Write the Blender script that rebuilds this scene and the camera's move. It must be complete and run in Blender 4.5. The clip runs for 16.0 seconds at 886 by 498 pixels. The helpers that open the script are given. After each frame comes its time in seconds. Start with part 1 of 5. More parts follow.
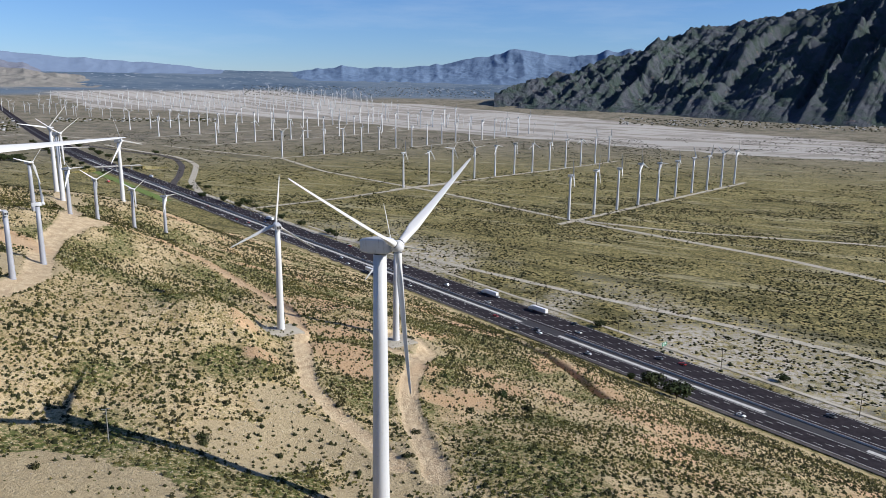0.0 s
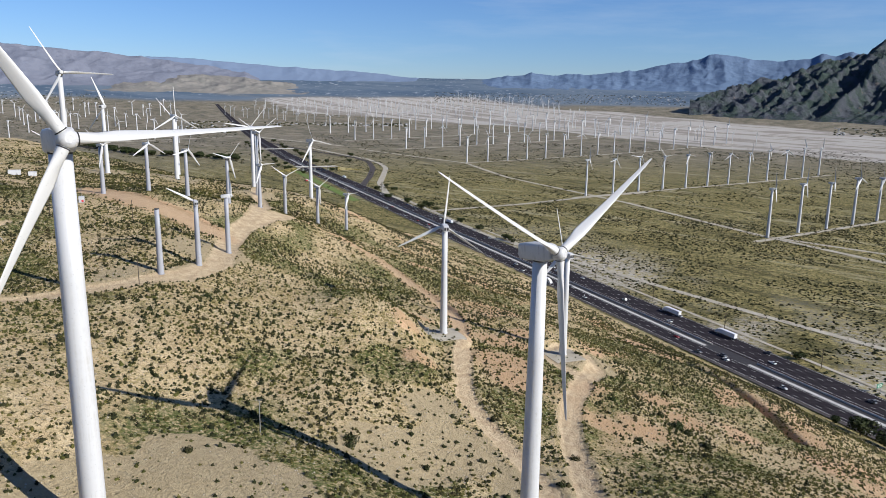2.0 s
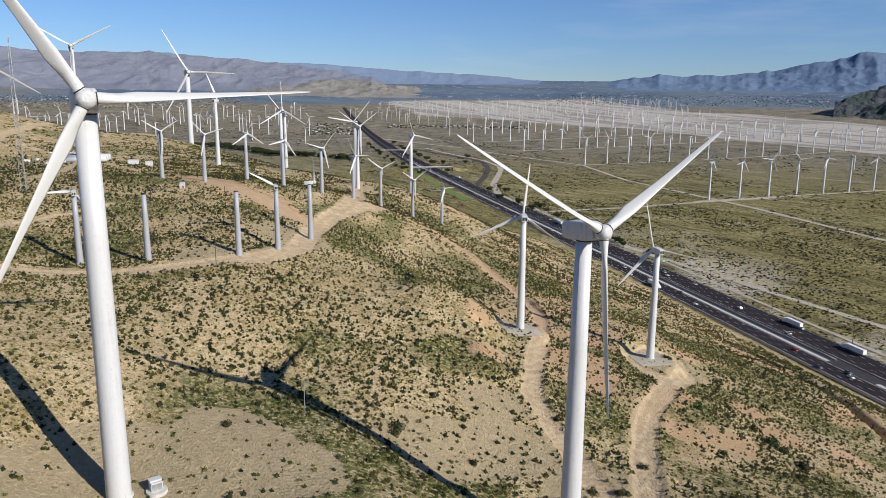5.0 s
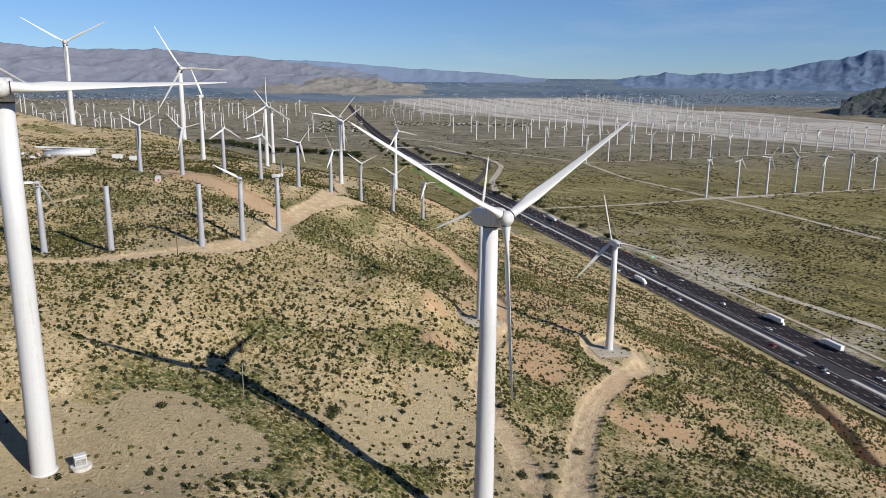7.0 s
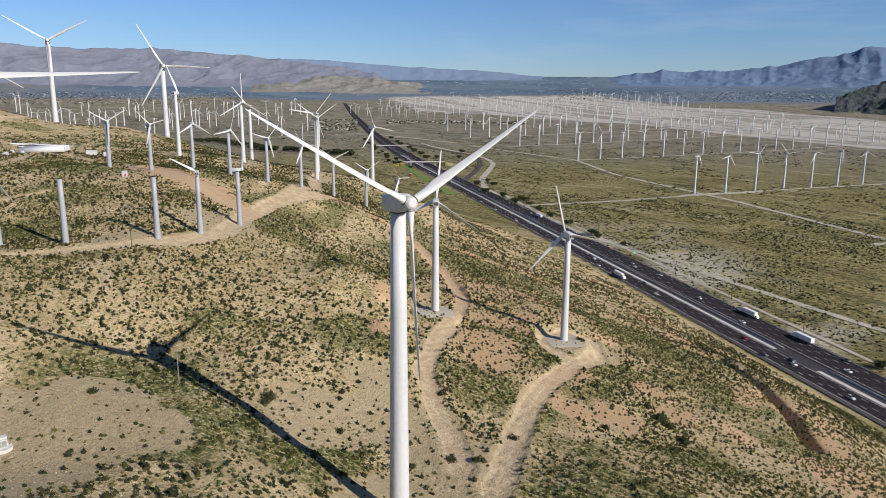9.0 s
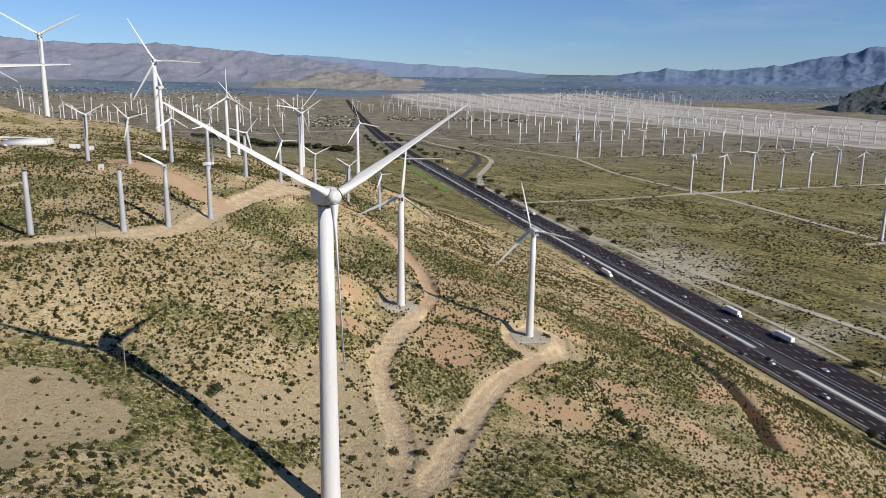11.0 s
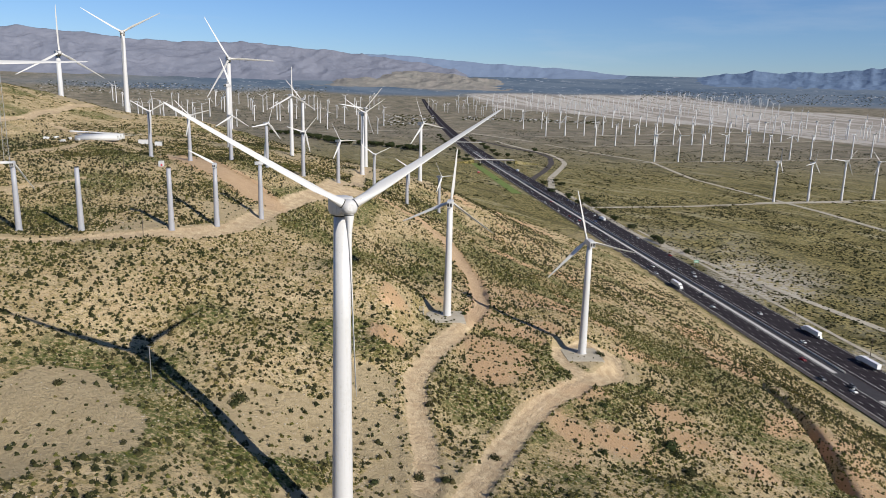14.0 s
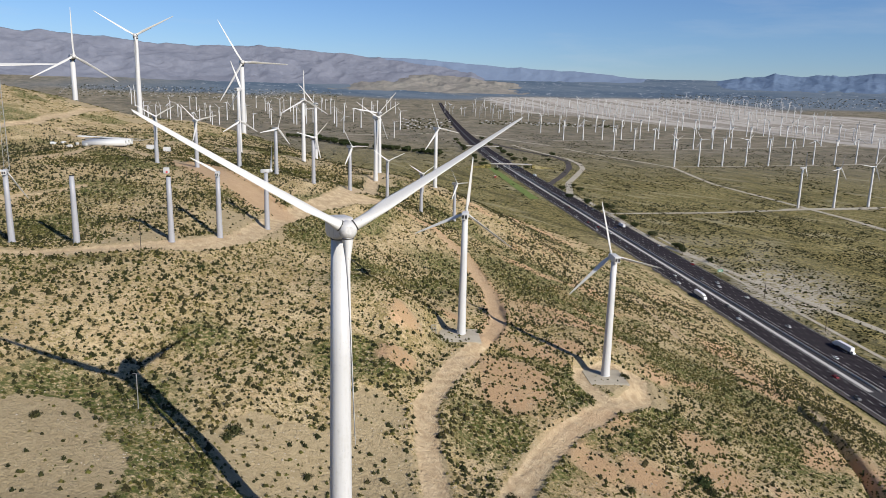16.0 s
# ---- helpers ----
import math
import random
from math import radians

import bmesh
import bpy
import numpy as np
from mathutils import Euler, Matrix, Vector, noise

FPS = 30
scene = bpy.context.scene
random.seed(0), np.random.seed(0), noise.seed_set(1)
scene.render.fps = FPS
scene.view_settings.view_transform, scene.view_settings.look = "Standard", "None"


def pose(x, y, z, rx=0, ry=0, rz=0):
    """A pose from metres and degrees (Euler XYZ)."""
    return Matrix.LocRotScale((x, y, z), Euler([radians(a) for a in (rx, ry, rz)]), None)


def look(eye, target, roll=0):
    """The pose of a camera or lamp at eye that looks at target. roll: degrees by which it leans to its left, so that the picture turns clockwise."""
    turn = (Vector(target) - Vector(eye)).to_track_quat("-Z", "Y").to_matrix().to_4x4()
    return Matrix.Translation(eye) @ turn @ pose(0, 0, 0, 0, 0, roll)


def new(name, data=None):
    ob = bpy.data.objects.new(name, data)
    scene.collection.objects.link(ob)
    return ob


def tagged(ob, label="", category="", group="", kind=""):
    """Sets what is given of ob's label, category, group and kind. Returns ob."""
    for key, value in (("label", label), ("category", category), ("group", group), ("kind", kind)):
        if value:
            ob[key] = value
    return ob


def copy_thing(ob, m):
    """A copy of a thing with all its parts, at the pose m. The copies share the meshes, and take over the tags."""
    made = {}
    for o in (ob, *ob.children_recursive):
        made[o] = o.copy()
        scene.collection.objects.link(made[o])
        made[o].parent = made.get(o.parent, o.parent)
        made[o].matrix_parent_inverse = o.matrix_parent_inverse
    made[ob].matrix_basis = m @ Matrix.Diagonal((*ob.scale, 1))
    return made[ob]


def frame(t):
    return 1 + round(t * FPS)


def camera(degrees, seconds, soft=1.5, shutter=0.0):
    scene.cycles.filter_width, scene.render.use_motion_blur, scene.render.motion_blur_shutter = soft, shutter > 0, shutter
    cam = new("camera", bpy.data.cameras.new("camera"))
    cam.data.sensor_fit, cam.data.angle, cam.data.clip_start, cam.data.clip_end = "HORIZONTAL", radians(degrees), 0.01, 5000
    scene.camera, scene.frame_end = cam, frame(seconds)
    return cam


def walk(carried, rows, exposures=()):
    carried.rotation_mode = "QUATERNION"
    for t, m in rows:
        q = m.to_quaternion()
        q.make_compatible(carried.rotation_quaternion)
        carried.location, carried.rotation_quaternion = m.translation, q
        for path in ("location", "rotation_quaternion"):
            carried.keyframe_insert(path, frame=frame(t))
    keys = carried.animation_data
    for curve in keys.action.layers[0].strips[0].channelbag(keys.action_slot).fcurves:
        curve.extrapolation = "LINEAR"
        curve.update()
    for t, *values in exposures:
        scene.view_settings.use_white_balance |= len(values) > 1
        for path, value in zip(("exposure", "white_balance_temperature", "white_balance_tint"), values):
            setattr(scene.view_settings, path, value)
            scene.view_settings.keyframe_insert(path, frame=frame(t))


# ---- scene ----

# camera and its flight
cam = camera(63.4, 16.0, soft=0.45)
PATH = [
    (0, (-3.868, -4.287, 101.29), (-3.816, -2.334, 100.862), 0.8),
    (0.5, (-3.496, -0.526, 100.421), (-3.578, 1.427, 99.997), 0.8),
    (1, (-3.039, 2.932, 99.692), (-3.272, 4.874, 99.274), 0.7),
    (1.5, (-2.533, 6.78, 98.82), (-2.917, 8.698, 98.403), 1.0),
    (2, (-1.112, 9.86, 97.98), (-1.556, 11.765, 97.565), 0.9),
    (2.5, (0.293, 12.454, 97.1), (-0.205, 14.347, 96.688), 0.9),
    (3, (2.455, 14.698, 96.333), (1.878, 16.568, 95.92), 0.9),
    (3.5, (4.589, 16.578, 94.867), (3.955, 18.43, 94.458), 0.8),
    (3.7, (5.306, 17.272, 94.326), (4.649, 19.116, 93.917), 0.7),
    (5.8, (18.446, 22.839, 90.998), (17.665, 24.633, 90.587), 0.7),
    (6, (20.744, 22.772, 91.252), (19.963, 24.566, 90.839), 0.7),
    (6.5, (24.467, 23.524, 90.932), (23.686, 25.318, 90.518), 0.7),
    (7, (28.524, 24.14, 90.509), (27.743, 25.934, 90.095), 0.7),
    (7.5, (32.291, 25.391, 89.963), (31.51, 27.184, 89.547), 0.7),
    (8, (36.368, 26.089, 89.508), (35.588, 27.883, 89.092), 0.6),
    (8.5, (40.242, 27.043, 89.116), (39.462, 28.837, 88.7), 0.6),
    (9, (44.675, 27.591, 88.929), (43.895, 29.385, 88.511), 0.5),
    (11.5, (60.158, 33.849, 88.588), (59.368, 35.636, 88.162), 1.0),
    (12, (61.488, 35.807, 88.841), (60.697, 37.593, 88.413), 1.1),
    (12.5, (60.21, 38.57, 88.084), (59.292, 40.296, 87.658), 1.3),
    (13, (61.431, 40.882, 89.045), (60.473, 42.584, 88.616), 1.6),
    (13.5, (60.875, 43.412, 89.321), (59.918, 45.115, 88.891), 1.7),
    (14, (60.17, 46.3, 89.308), (59.201, 47.996, 88.878), 1.6),
    (14.5, (58.777, 49.468, 89.36), (57.769, 51.141, 88.932), 1.7),
    (15, (57.054, 52.805, 89.434), (56.045, 54.478, 89.006), 1.7),
    (15.5, (54.989, 56.398, 89.552), (53.98, 58.072, 89.126), 1.7),
    (16, (53.077, 59.74, 89.667), (52.068, 61.414, 89.245), 1.6),
]
walk(cam, [(t, look(eye, target, roll)) for t, eye, target, roll in PATH],
     exposures=((0, 0.55, 5950, 10), (3.5, 0.43, 6100, 10), (6, 0.39, 6250, 10), (16, 0.40, 6350, 10)))

# daylight: a clear sky and a low sun over the right shoulder
SUN = Vector((0.847, -0.195, 0.492)).normalized()
world = bpy.data.worlds.new("sky")
scene.world = world
world.use_nodes = True
wn, wl = world.node_tree.nodes, world.node_tree.links
sky = wn.new("ShaderNodeTexSky")
sky.sky_type, sky.sun_disc = "NISHITA", False
sky.sun_elevation, sky.sun_rotation = math.asin(SUN.z), math.atan2(SUN.x, SUN.y)
sky.altitude, sky.air_density, sky.dust_density, sky.ozone_density = 300, 1.0, 0.1, 6.0
wn["Background"].inputs["Strength"].default_value = 0.066
# thin high cloud in faint streaks, and the clear air's blue
drift = wn.new("ShaderNodeTexNoise")
drift.inputs["Scale"].default_value, drift.inputs["Detail"].default_value, drift.inputs["Roughness"].default_value = 1.0, 6, 0.6
stretch = wn.new("ShaderNodeVectorMath")
stretch.operation = "MULTIPLY"
stretch.inputs[1].default_value = (2.2, 2.2, 16.0)
wl.new(wn.new("ShaderNodeTexCoord").outputs["Generated"], stretch.inputs[0])
wl.new(stretch.outputs[0], drift.inputs["Vector"])
veil = wn.new("ShaderNodeMapRange")
for k, value in enumerate((0.54, 0.80, 0.0, 0.30)):
    veil.inputs[k + 1].default_value = value
wl.new(drift.outputs[0], veil.inputs[0])
blue = wn.new("ShaderNodeMix")
blue.data_type, blue.blend_type = "RGBA", "MULTIPLY"
blue.inputs[0].default_value, blue.inputs[7].default_value = 1.0, (0.90, 0.97, 1.15, 1)
wl.new(sky.outputs[0], blue.inputs[6])
cloud = wn.new("ShaderNodeMix")
cloud.data_type = "RGBA"
cloud.inputs[7].default_value = (7.0, 7.6, 8.2, 1)
wl.new(veil.outputs[0], cloud.inputs[0])
wl.new(blue.outputs[2], cloud.inputs[6])
wl.new(cloud.outputs[2], wn["Background"].inputs["Color"])
sun = new("sun", bpy.data.lights.new("sun", "SUN"))
sun.data.energy, sun.data.angle, sun.data.color = 5.0, radians(0.5), (1.0, 0.92, 0.80)
sun.matrix_world = look(SUN * 400, (0, 0, 0))

# ------------------------------------------------------------------ land


def lattice(ix, iy, seed):
    h = (ix.astype(np.int64) * 374761393 + iy.astype(np.int64) * 668265263 + seed * 974711) & 0xFFFFFFFF
    h = ((h ^ (h >> 13)) * 1274126177) & 0xFFFFFFFF
    return ((h ^ (h >> 16)) & 0xFFFF) / 65535.0


def vnoise(x, y, seed=0):
    """Smooth value noise, 0 to 1."""
    x, y = np.asarray(x, float), np.asarray(y, float)
    ix, iy = np.floor(x), np.floor(y)
    fx, fy = x - ix, y - iy
    fx, fy = fx * fx * (3 - 2 * fx), fy * fy * (3 - 2 * fy)
    a, b = lattice(ix, iy, seed), lattice(ix + 1, iy, seed)
    c, d = lattice(ix, iy + 1, seed), lattice(ix + 1, iy + 1, seed)
    return (a * (1 - fx) + b * fx) * (1 - fy) + (c * (1 - fx) + d * fx) * fy


def fbm(x, y, octaves=4, seed=0):
    total, amp, norm = 0.0, 1.0, 0.0
    for k in range(octaves):
        total = total + amp * vnoise(x * 2 ** k + 17.3 * k, y * 2 ** k - 9.1 * k, seed + k)
        norm, amp = norm + amp, amp * 0.5
    return total / norm


def ridged(x, y, octaves=4, seed=0):
    total, amp, norm = 0.0, 1.0, 0.0
    for k in range(octaves):
        total = total + amp * (1 - np.abs(2 * vnoise(x * 2 ** k + 5.7 * k, y * 2 ** k + 3.3 * k, seed + k) - 1))
        norm, amp = norm + amp, amp * 0.5
    return total / norm


KNOLLS = [
    (-80, 103, -14.5, 24), (-90, 150, -7.0, 28), (-45, 165, -3.5, 26), (-10, 195, -6.1, 28), (-9, 135, -9.7, 20),
    (0, 250, 0.3, 28), (-62, 258, -1.3, 14), (-80, 240, 10.5, 14), (-140, 190, 1.3, 35), (-145, 245, 6.4, 35),
    (-190, 170, -6.6, 40), (-230, 280, 8.2, 45), (-180, 345, 15.2, 40), (-300, 320, 0.4, 60), (30, 260, -2.7, 30),
    (60, 330, 5.8, 35), (-210, 475, 16.2, 50), (-290, 410, 7.8, 60), (-500, 520, 5.8, 90),
    (-731, 549, 26.0, 55),
    (-510, 340, 16.1, 50), (-440, 300, 14.0, 40), (-540, 410, 9.9, 45), (-470, 430, 3.2, 40), (-560, 330, 18.7, 60),
]


SWELLS = [(-78, 119, 4.2, 14), (-36, 158, -3.6, 13), (22, 218, -2.2, 14), (-100, 153, -2.6, 12), (-30, 309, 4.5, 18), (-118, 211, -2.0, 10)]
LEVEL = [(-57.6, 255.5), (-14.8, 277.6)]


def smooth(a, b, v):
    u = np.clip((v - a) / (b - a), 0, 1)
    return u * u * (3 - 2 * u)


def across(x, y):
    """Metres from the middle of the highway, towards the wash."""
    return (x - 118) * 0.81 + (y - 410) * 0.586


def along(x, y):
    """Metres along the highway, away from the first eye."""
    return (410 - y) * -0.81 + (118 - x) * 0.586


def ground_z(x, y):
    x, y = np.asarray(x, float), np.asarray(y, float)
    s, q = across(x, y), along(x, y)
    r = np.hypot(x, y)
    plain = -56.6 + 270 * (np.clip(r - 1500, 0, 3250) / 3250) ** 2
    hill = np.interp(s, [-900, -700, -560, -420, -330, -255, -185, -100, -40, -24, 400], [0, 35, 52, 52, 37, 17, 0, -27, -51, -56.6, -56.6]) + 56.6
    for cx, cy, h, w in KNOLLS + SWELLS:
        hill = hill + h * np.exp(-((x - cx) ** 2 + (y - cy) ** 2) / (2 * w * w)) * smooth(-26, -80, s)
    hill = hill * (1 - smooth(330, 480, q - 0.6 * np.clip(-s - 250, 0, 600))) * smooth(-1100, -700, s)
    return plain + np.clip(hill, 0, None)

# dirt tracks over the hill: half width, then the line
TRACKS = [
    (3.2, [(-10, 165), (-18, 178), (-28, 190), (-39, 206), (-44, 225), (-51, 259), (-59, 287), (-81, 322), (-114, 358), (-140, 372), (-167, 369)]),
    (3.6, [(0, 160), (-6, 193), (-9, 213), (-9, 231), (-6, 255), (-2, 275), (-8, 290), (-16, 288)]),
    (4.5, [(-200, 150), (-163, 172), (-154, 186), (-145, 198), (-138, 216), (-137, 237), (-150, 267), (-162, 299), (-165, 329), (-167, 369)]),
    (7.0, [(-242, 299), (-202, 288), (-183, 284), (-161, 276)]),
    (4.0, [(-162, 299), (-171, 331), (-190, 380), (-221, 426), (-232, 448)]),
    (3.0, [(-400, 330), (-345, 325), (-300, 318), (-242, 299)]),
    (1.8, [(-226, 185), (-222, 213), (-222, 232)]),
    (1.5, [(-62, 465), (-38, 429), (-18, 397), (7, 387), (28, 370), (42, 351), (49, 336)]),
    (3.4, [(-16, 288), (-22, 276), (-18, 266), (-6, 258)]),
    (3.5, [(-400, 270), (-410, 320), (-437, 351), (-471, 393), (-490, 425)]),
    (2.5, [(-300, 222), (-280, 245), (-294, 270), (-327, 304), (-348, 345)]),
]
PADS = [(-78, 103, 26), (-59, 260, 11), (-15, 278, 12), (-6, 283, 12), (-9, 137, 22), (-35, 175, 14), (-47, 160, 15), (-46, 190, 10), (-66, 122, 16), (-79, 128, 14), (-10, 165, 16), (-148, 250, 16), (-150, 205, 12),
        (-306, 394, 16), (-273, 420, 18), (-240, 459, 14), (-206, 476, 14), (-222, 430, 14), (-335, 322, 16), (-494, 408, 13), (-483, 442, 20), (-450, 420, 12)]


LUSH = [(-22, 214, 16), (-55, 140, 12), (-80, 150, 14), (30, 172, 18), (18, 180, 12), (-92, 140, 16), (23, 285, 10), (40, 215, 14), (10, 335, 40), (-40, 335, 34), (-85, 375, 42), (45, 290, 16), (-105, 330, 22), (-190, 196, 16), (-215, 235, 18)]
CUTS = [(-34, 248, 14), (-27, 232, 10), (14, 228, 10), (28, 250, 9), (-23, 242, 6), (-42, 272, 9), (-33, 286, 7), (-30, 272, 6), (-66, 236, 6), (-56, 218, 6), (-70, 272, 6), (19, 265, 9), (74, 276, 10), (60, 310, 6), (2, 222, 8)]
GULLY = [(38, 345), (45, 331), (52, 322), (58, 308), (63, 296), (67, 280), (70, 268)]


def line_distance(x, y, line):
    best = np.full(np.shape(x), 1e9)
    for (ax, ay), (bx, by) in zip(line, line[1:]):
        dx, dy = bx - ax, by - ay
        u = np.clip(((x - ax) * dx + (y - ay) * dy) / (dx * dx + dy * dy), 0, 1)
        best = np.minimum(best, np.hypot(x - ax - u * dx, y - ay - u * dy))
    return best


def bareness(x, y):
    """How far tracks and turbine pads have been scraped clear of scrub."""
    x, y = np.asarray(x, float), np.asarray(y, float)
    wob = 3.0 * (fbm(x / 9, y / 9, 3, 40) - 0.5)
    bare = np.zeros(np.shape(x))
    for half, line in TRACKS:
        bare = np.maximum(bare, 1 - smooth(half - 1.2, half + 1.6, line_distance(x, y, line) + wob))
    for px, py, rad in PADS:
        bare = np.maximum(bare, 0.92 * (1 - smooth(rad * 0.75, rad * 1.12, np.hypot(x - px, y - py) + 3 * wob)))
    for px, py, rad in CUTS:
        bare = np.maximum(bare, 0.82 * (1 - smooth(rad * 0.6, rad * 1.1, np.hypot(x - px, y - py) + 2 * wob)))
    return bare


def track_profile(x, y):
    """How far a place lies in a driven track, in its wheel ruts, and on the low bank along it."""
    lane, rut, bank = np.zeros(np.shape(x)), np.zeros(np.shape(x)), np.zeros(np.shape(x))
    wob = 1.4 * (fbm(x / 7, y / 7, 3, 43) - 0.5)
    for half, line in TRACKS:
        d = line_distance(x, y, line) + wob
        lane = np.maximum(lane, 1 - smooth(half - 0.9, half + 0.5, d))
        rut = np.maximum(rut, np.exp(-((d - half * 0.42) / 0.55) ** 2))
        bank = np.maximum(bank, np.exp(-((d - half - 1.1) / 0.9) ** 2))
    return lane, rut, bank * (1 - lane)


def relief(x, y):
    """Small humps, rills and slumps of the hill."""
    s = across(x, y)
    on_hill = smooth(-40, -75, s) * smooth(-900, -600, s)
    b = bareness(x, y)
    rough = 2.6 * (ridged(x / 46, y / 46, 3, 3) - 0.62) + 0.9 * (fbm(x / 9, y / 9, 3, 8) - 0.5)
    trench = -5.5 * np.exp(-(line_distance(x, y, GULLY) / 2.1) ** 2) * smooth(360, 320, y)
    trench = trench - 1.0 * np.exp(-(line_distance(x, y, [(37, 342), (20, 372), (-10, 400), (-50, 452)]) / 1.6) ** 2)
    bank = 2.2 * np.exp(-(line_distance(x, y, [(-70, 236), (-62, 224), (-52, 208)]) / 5) ** 2)
    lane, rut, edge = track_profile(x, y)
    bank = bank + (0.55 * edge - 0.45 * lane) * on_hill
    return trench + bank + on_hill * rough * (1 - 0.85 * b) + 0.35 * (fbm(x / 14, y / 14, 3, 21) - 0.5) * smooth(30, 60, np.abs(s + 3))


def ground_at(x, y):
    z = ground_z(x, y) + relief(np.asarray(x, float), np.asarray(y, float))
    for cx, cy in LEVEL:
        z = z + (ground_z(cx, cy) - z) * (1 - smooth(7.5, 13, np.hypot(x - cx, y - cy)))
    return z


def spaced(fine_from, fine_to, step, low, high, growth):
    mid = list(np.arange(fine_from, fine_to + step, step))
    up, d, v = [], step, mid[-1]
    while v < high:
        d = min(d * growth, 62)
        v += d
        up.append(v)
    down, d, v = [], step, mid[0]
    while v > low:
        d = min(d * growth, 62)
        v -= d
        down.append(v)
    return np.array(down[::-1] + mid + up)


def mesh_grid(name, X, Y, Z):
    rows, cols = X.shape
    idx = np.arange(rows * cols).reshape(rows, cols)
    quads = np.stack([idx[:-1, :-1], idx[:-1, 1:], idx[1:, 1:], idx[1:, :-1]], -1).reshape(-1, 4)
    me = bpy.data.meshes.new(name)
    me.from_pydata(np.stack([X, Y, Z], -1).reshape(-1, 3).tolist(), [], quads.tolist())
    me.polygons.foreach_set("use_smooth", [True] * len(quads))
    return me


def paint(me, name, values):
    layer = me.attributes.new(name, "FLOAT", "POINT")
    layer.data.foreach_set("value", np.asarray(values, dtype=np.float32).ravel())


# ------------------------------------------------------------------ materials


class Nodes:
    """A short way to write a node material."""

    def __init__(self, name):
        self.mat = bpy.data.materials.new(name)
        self.mat.use_nodes = True
        self.n, self.l = self.mat.node_tree.nodes, self.mat.node_tree.links
        self.bsdf = self.n["Principled BSDF"]
        self.pos = self.n.new("ShaderNodeNewGeometry").outputs["Position"]

    def put(self, socket, value):
        if isinstance(value, bpy.types.NodeSocket):
            self.l.new(value, socket)
        else:
            if isinstance(value, tuple) and len(value) == 3 and socket.type == "RGBA":
                value = (*value, 1)
            socket.default_value = value

    def noise(self, scale, detail=4, rough=0.55, vector=None, distortion=0.0):
        node = self.n.new("ShaderNodeTexNoise")
        self.put(node.inputs["Vector"], vector or self.pos)
        node.inputs["Scale"].default_value, node.inputs["Detail"].default_value = scale, detail
        node.inputs["Roughness"].default_value, node.inputs["Distortion"].default_value = rough, distortion
        return node.outputs[0]

    def spots(self, scale, vector=None):
        node = self.n.new("ShaderNodeTexVoronoi")
        self.put(node.inputs["Vector"], vector or self.pos)
        node.inputs["Scale"].default_value = scale
        return node.outputs["Distance"]

    def squash(self, x, y, z, vector=None):
        node = self.n.new("ShaderNodeVectorMath")
        node.operation = "MULTIPLY"
        self.put(node.inputs[0], vector or self.pos)
        node.inputs[1].default_value = (x, y, z)
        return node.outputs[0]

    def turned(self, angle):
        node = self.n.new("ShaderNodeVectorRotate")
        node.rotation_type = "Z_AXIS"
        self.put(node.inputs["Vector"], self.pos)
        node.inputs["Angle"].default_value = angle
        return node.outputs[0]

    def math(self, op, a, b=0.0):
        node = self.n.new("ShaderNodeMath")
        node.operation = op
        self.put(node.inputs[0], a), self.put(node.inputs[1], b)
        return node.outputs[0]

    def step(self, v, a, b, out_a=0.0, out_b=1.0):
        node = self.n.new("ShaderNodeMapRange")
        self.put(node.inputs[0], v)
        for k, value in enumerate((a, b, out_a, out_b)):
            node.inputs[k + 1].default_value = value
        return node.outputs[0]

    def mix(self, f, a, b):
        node = self.n.new("ShaderNodeMix")
        node.data_type = "RGBA"
        self.put(node.inputs[0], f), self.put(node.inputs[6], a), self.put(node.inputs[7], b)
        return node.outputs[2]

    def attr(self, name):
        node = self.n.new("ShaderNodeAttribute")
        node.attribute_name = name
        return node.outputs["Fac"]

    def random(self):
        return self.n.new("ShaderNodeObjectInfo").outputs["Random"]

    def island(self):
        return self.n.new("ShaderNodeNewGeometry").outputs["Random Per Island"]

    def bump(self, height, distance, strength=1.0):
        node = self.n.new("ShaderNodeBump")
        node.inputs["Strength"].default_value, node.inputs["Distance"].default_value = strength, distance
        self.put(node.inputs["Height"], height)
        self.l.new(node.outputs[0], self.bsdf.inputs["Normal"])

    def done(self, color, rough=0.8, metal=0.0, spec=0.5):
        self.put(self.bsdf.inputs["Base Color"], color)
        self.put(self.bsdf.inputs["Roughness"], rough)
        self.bsdf.inputs["Metallic"].default_value = metal
        self.bsdf.inputs["Specular IOR Level"].default_value = spec
        return self.mat


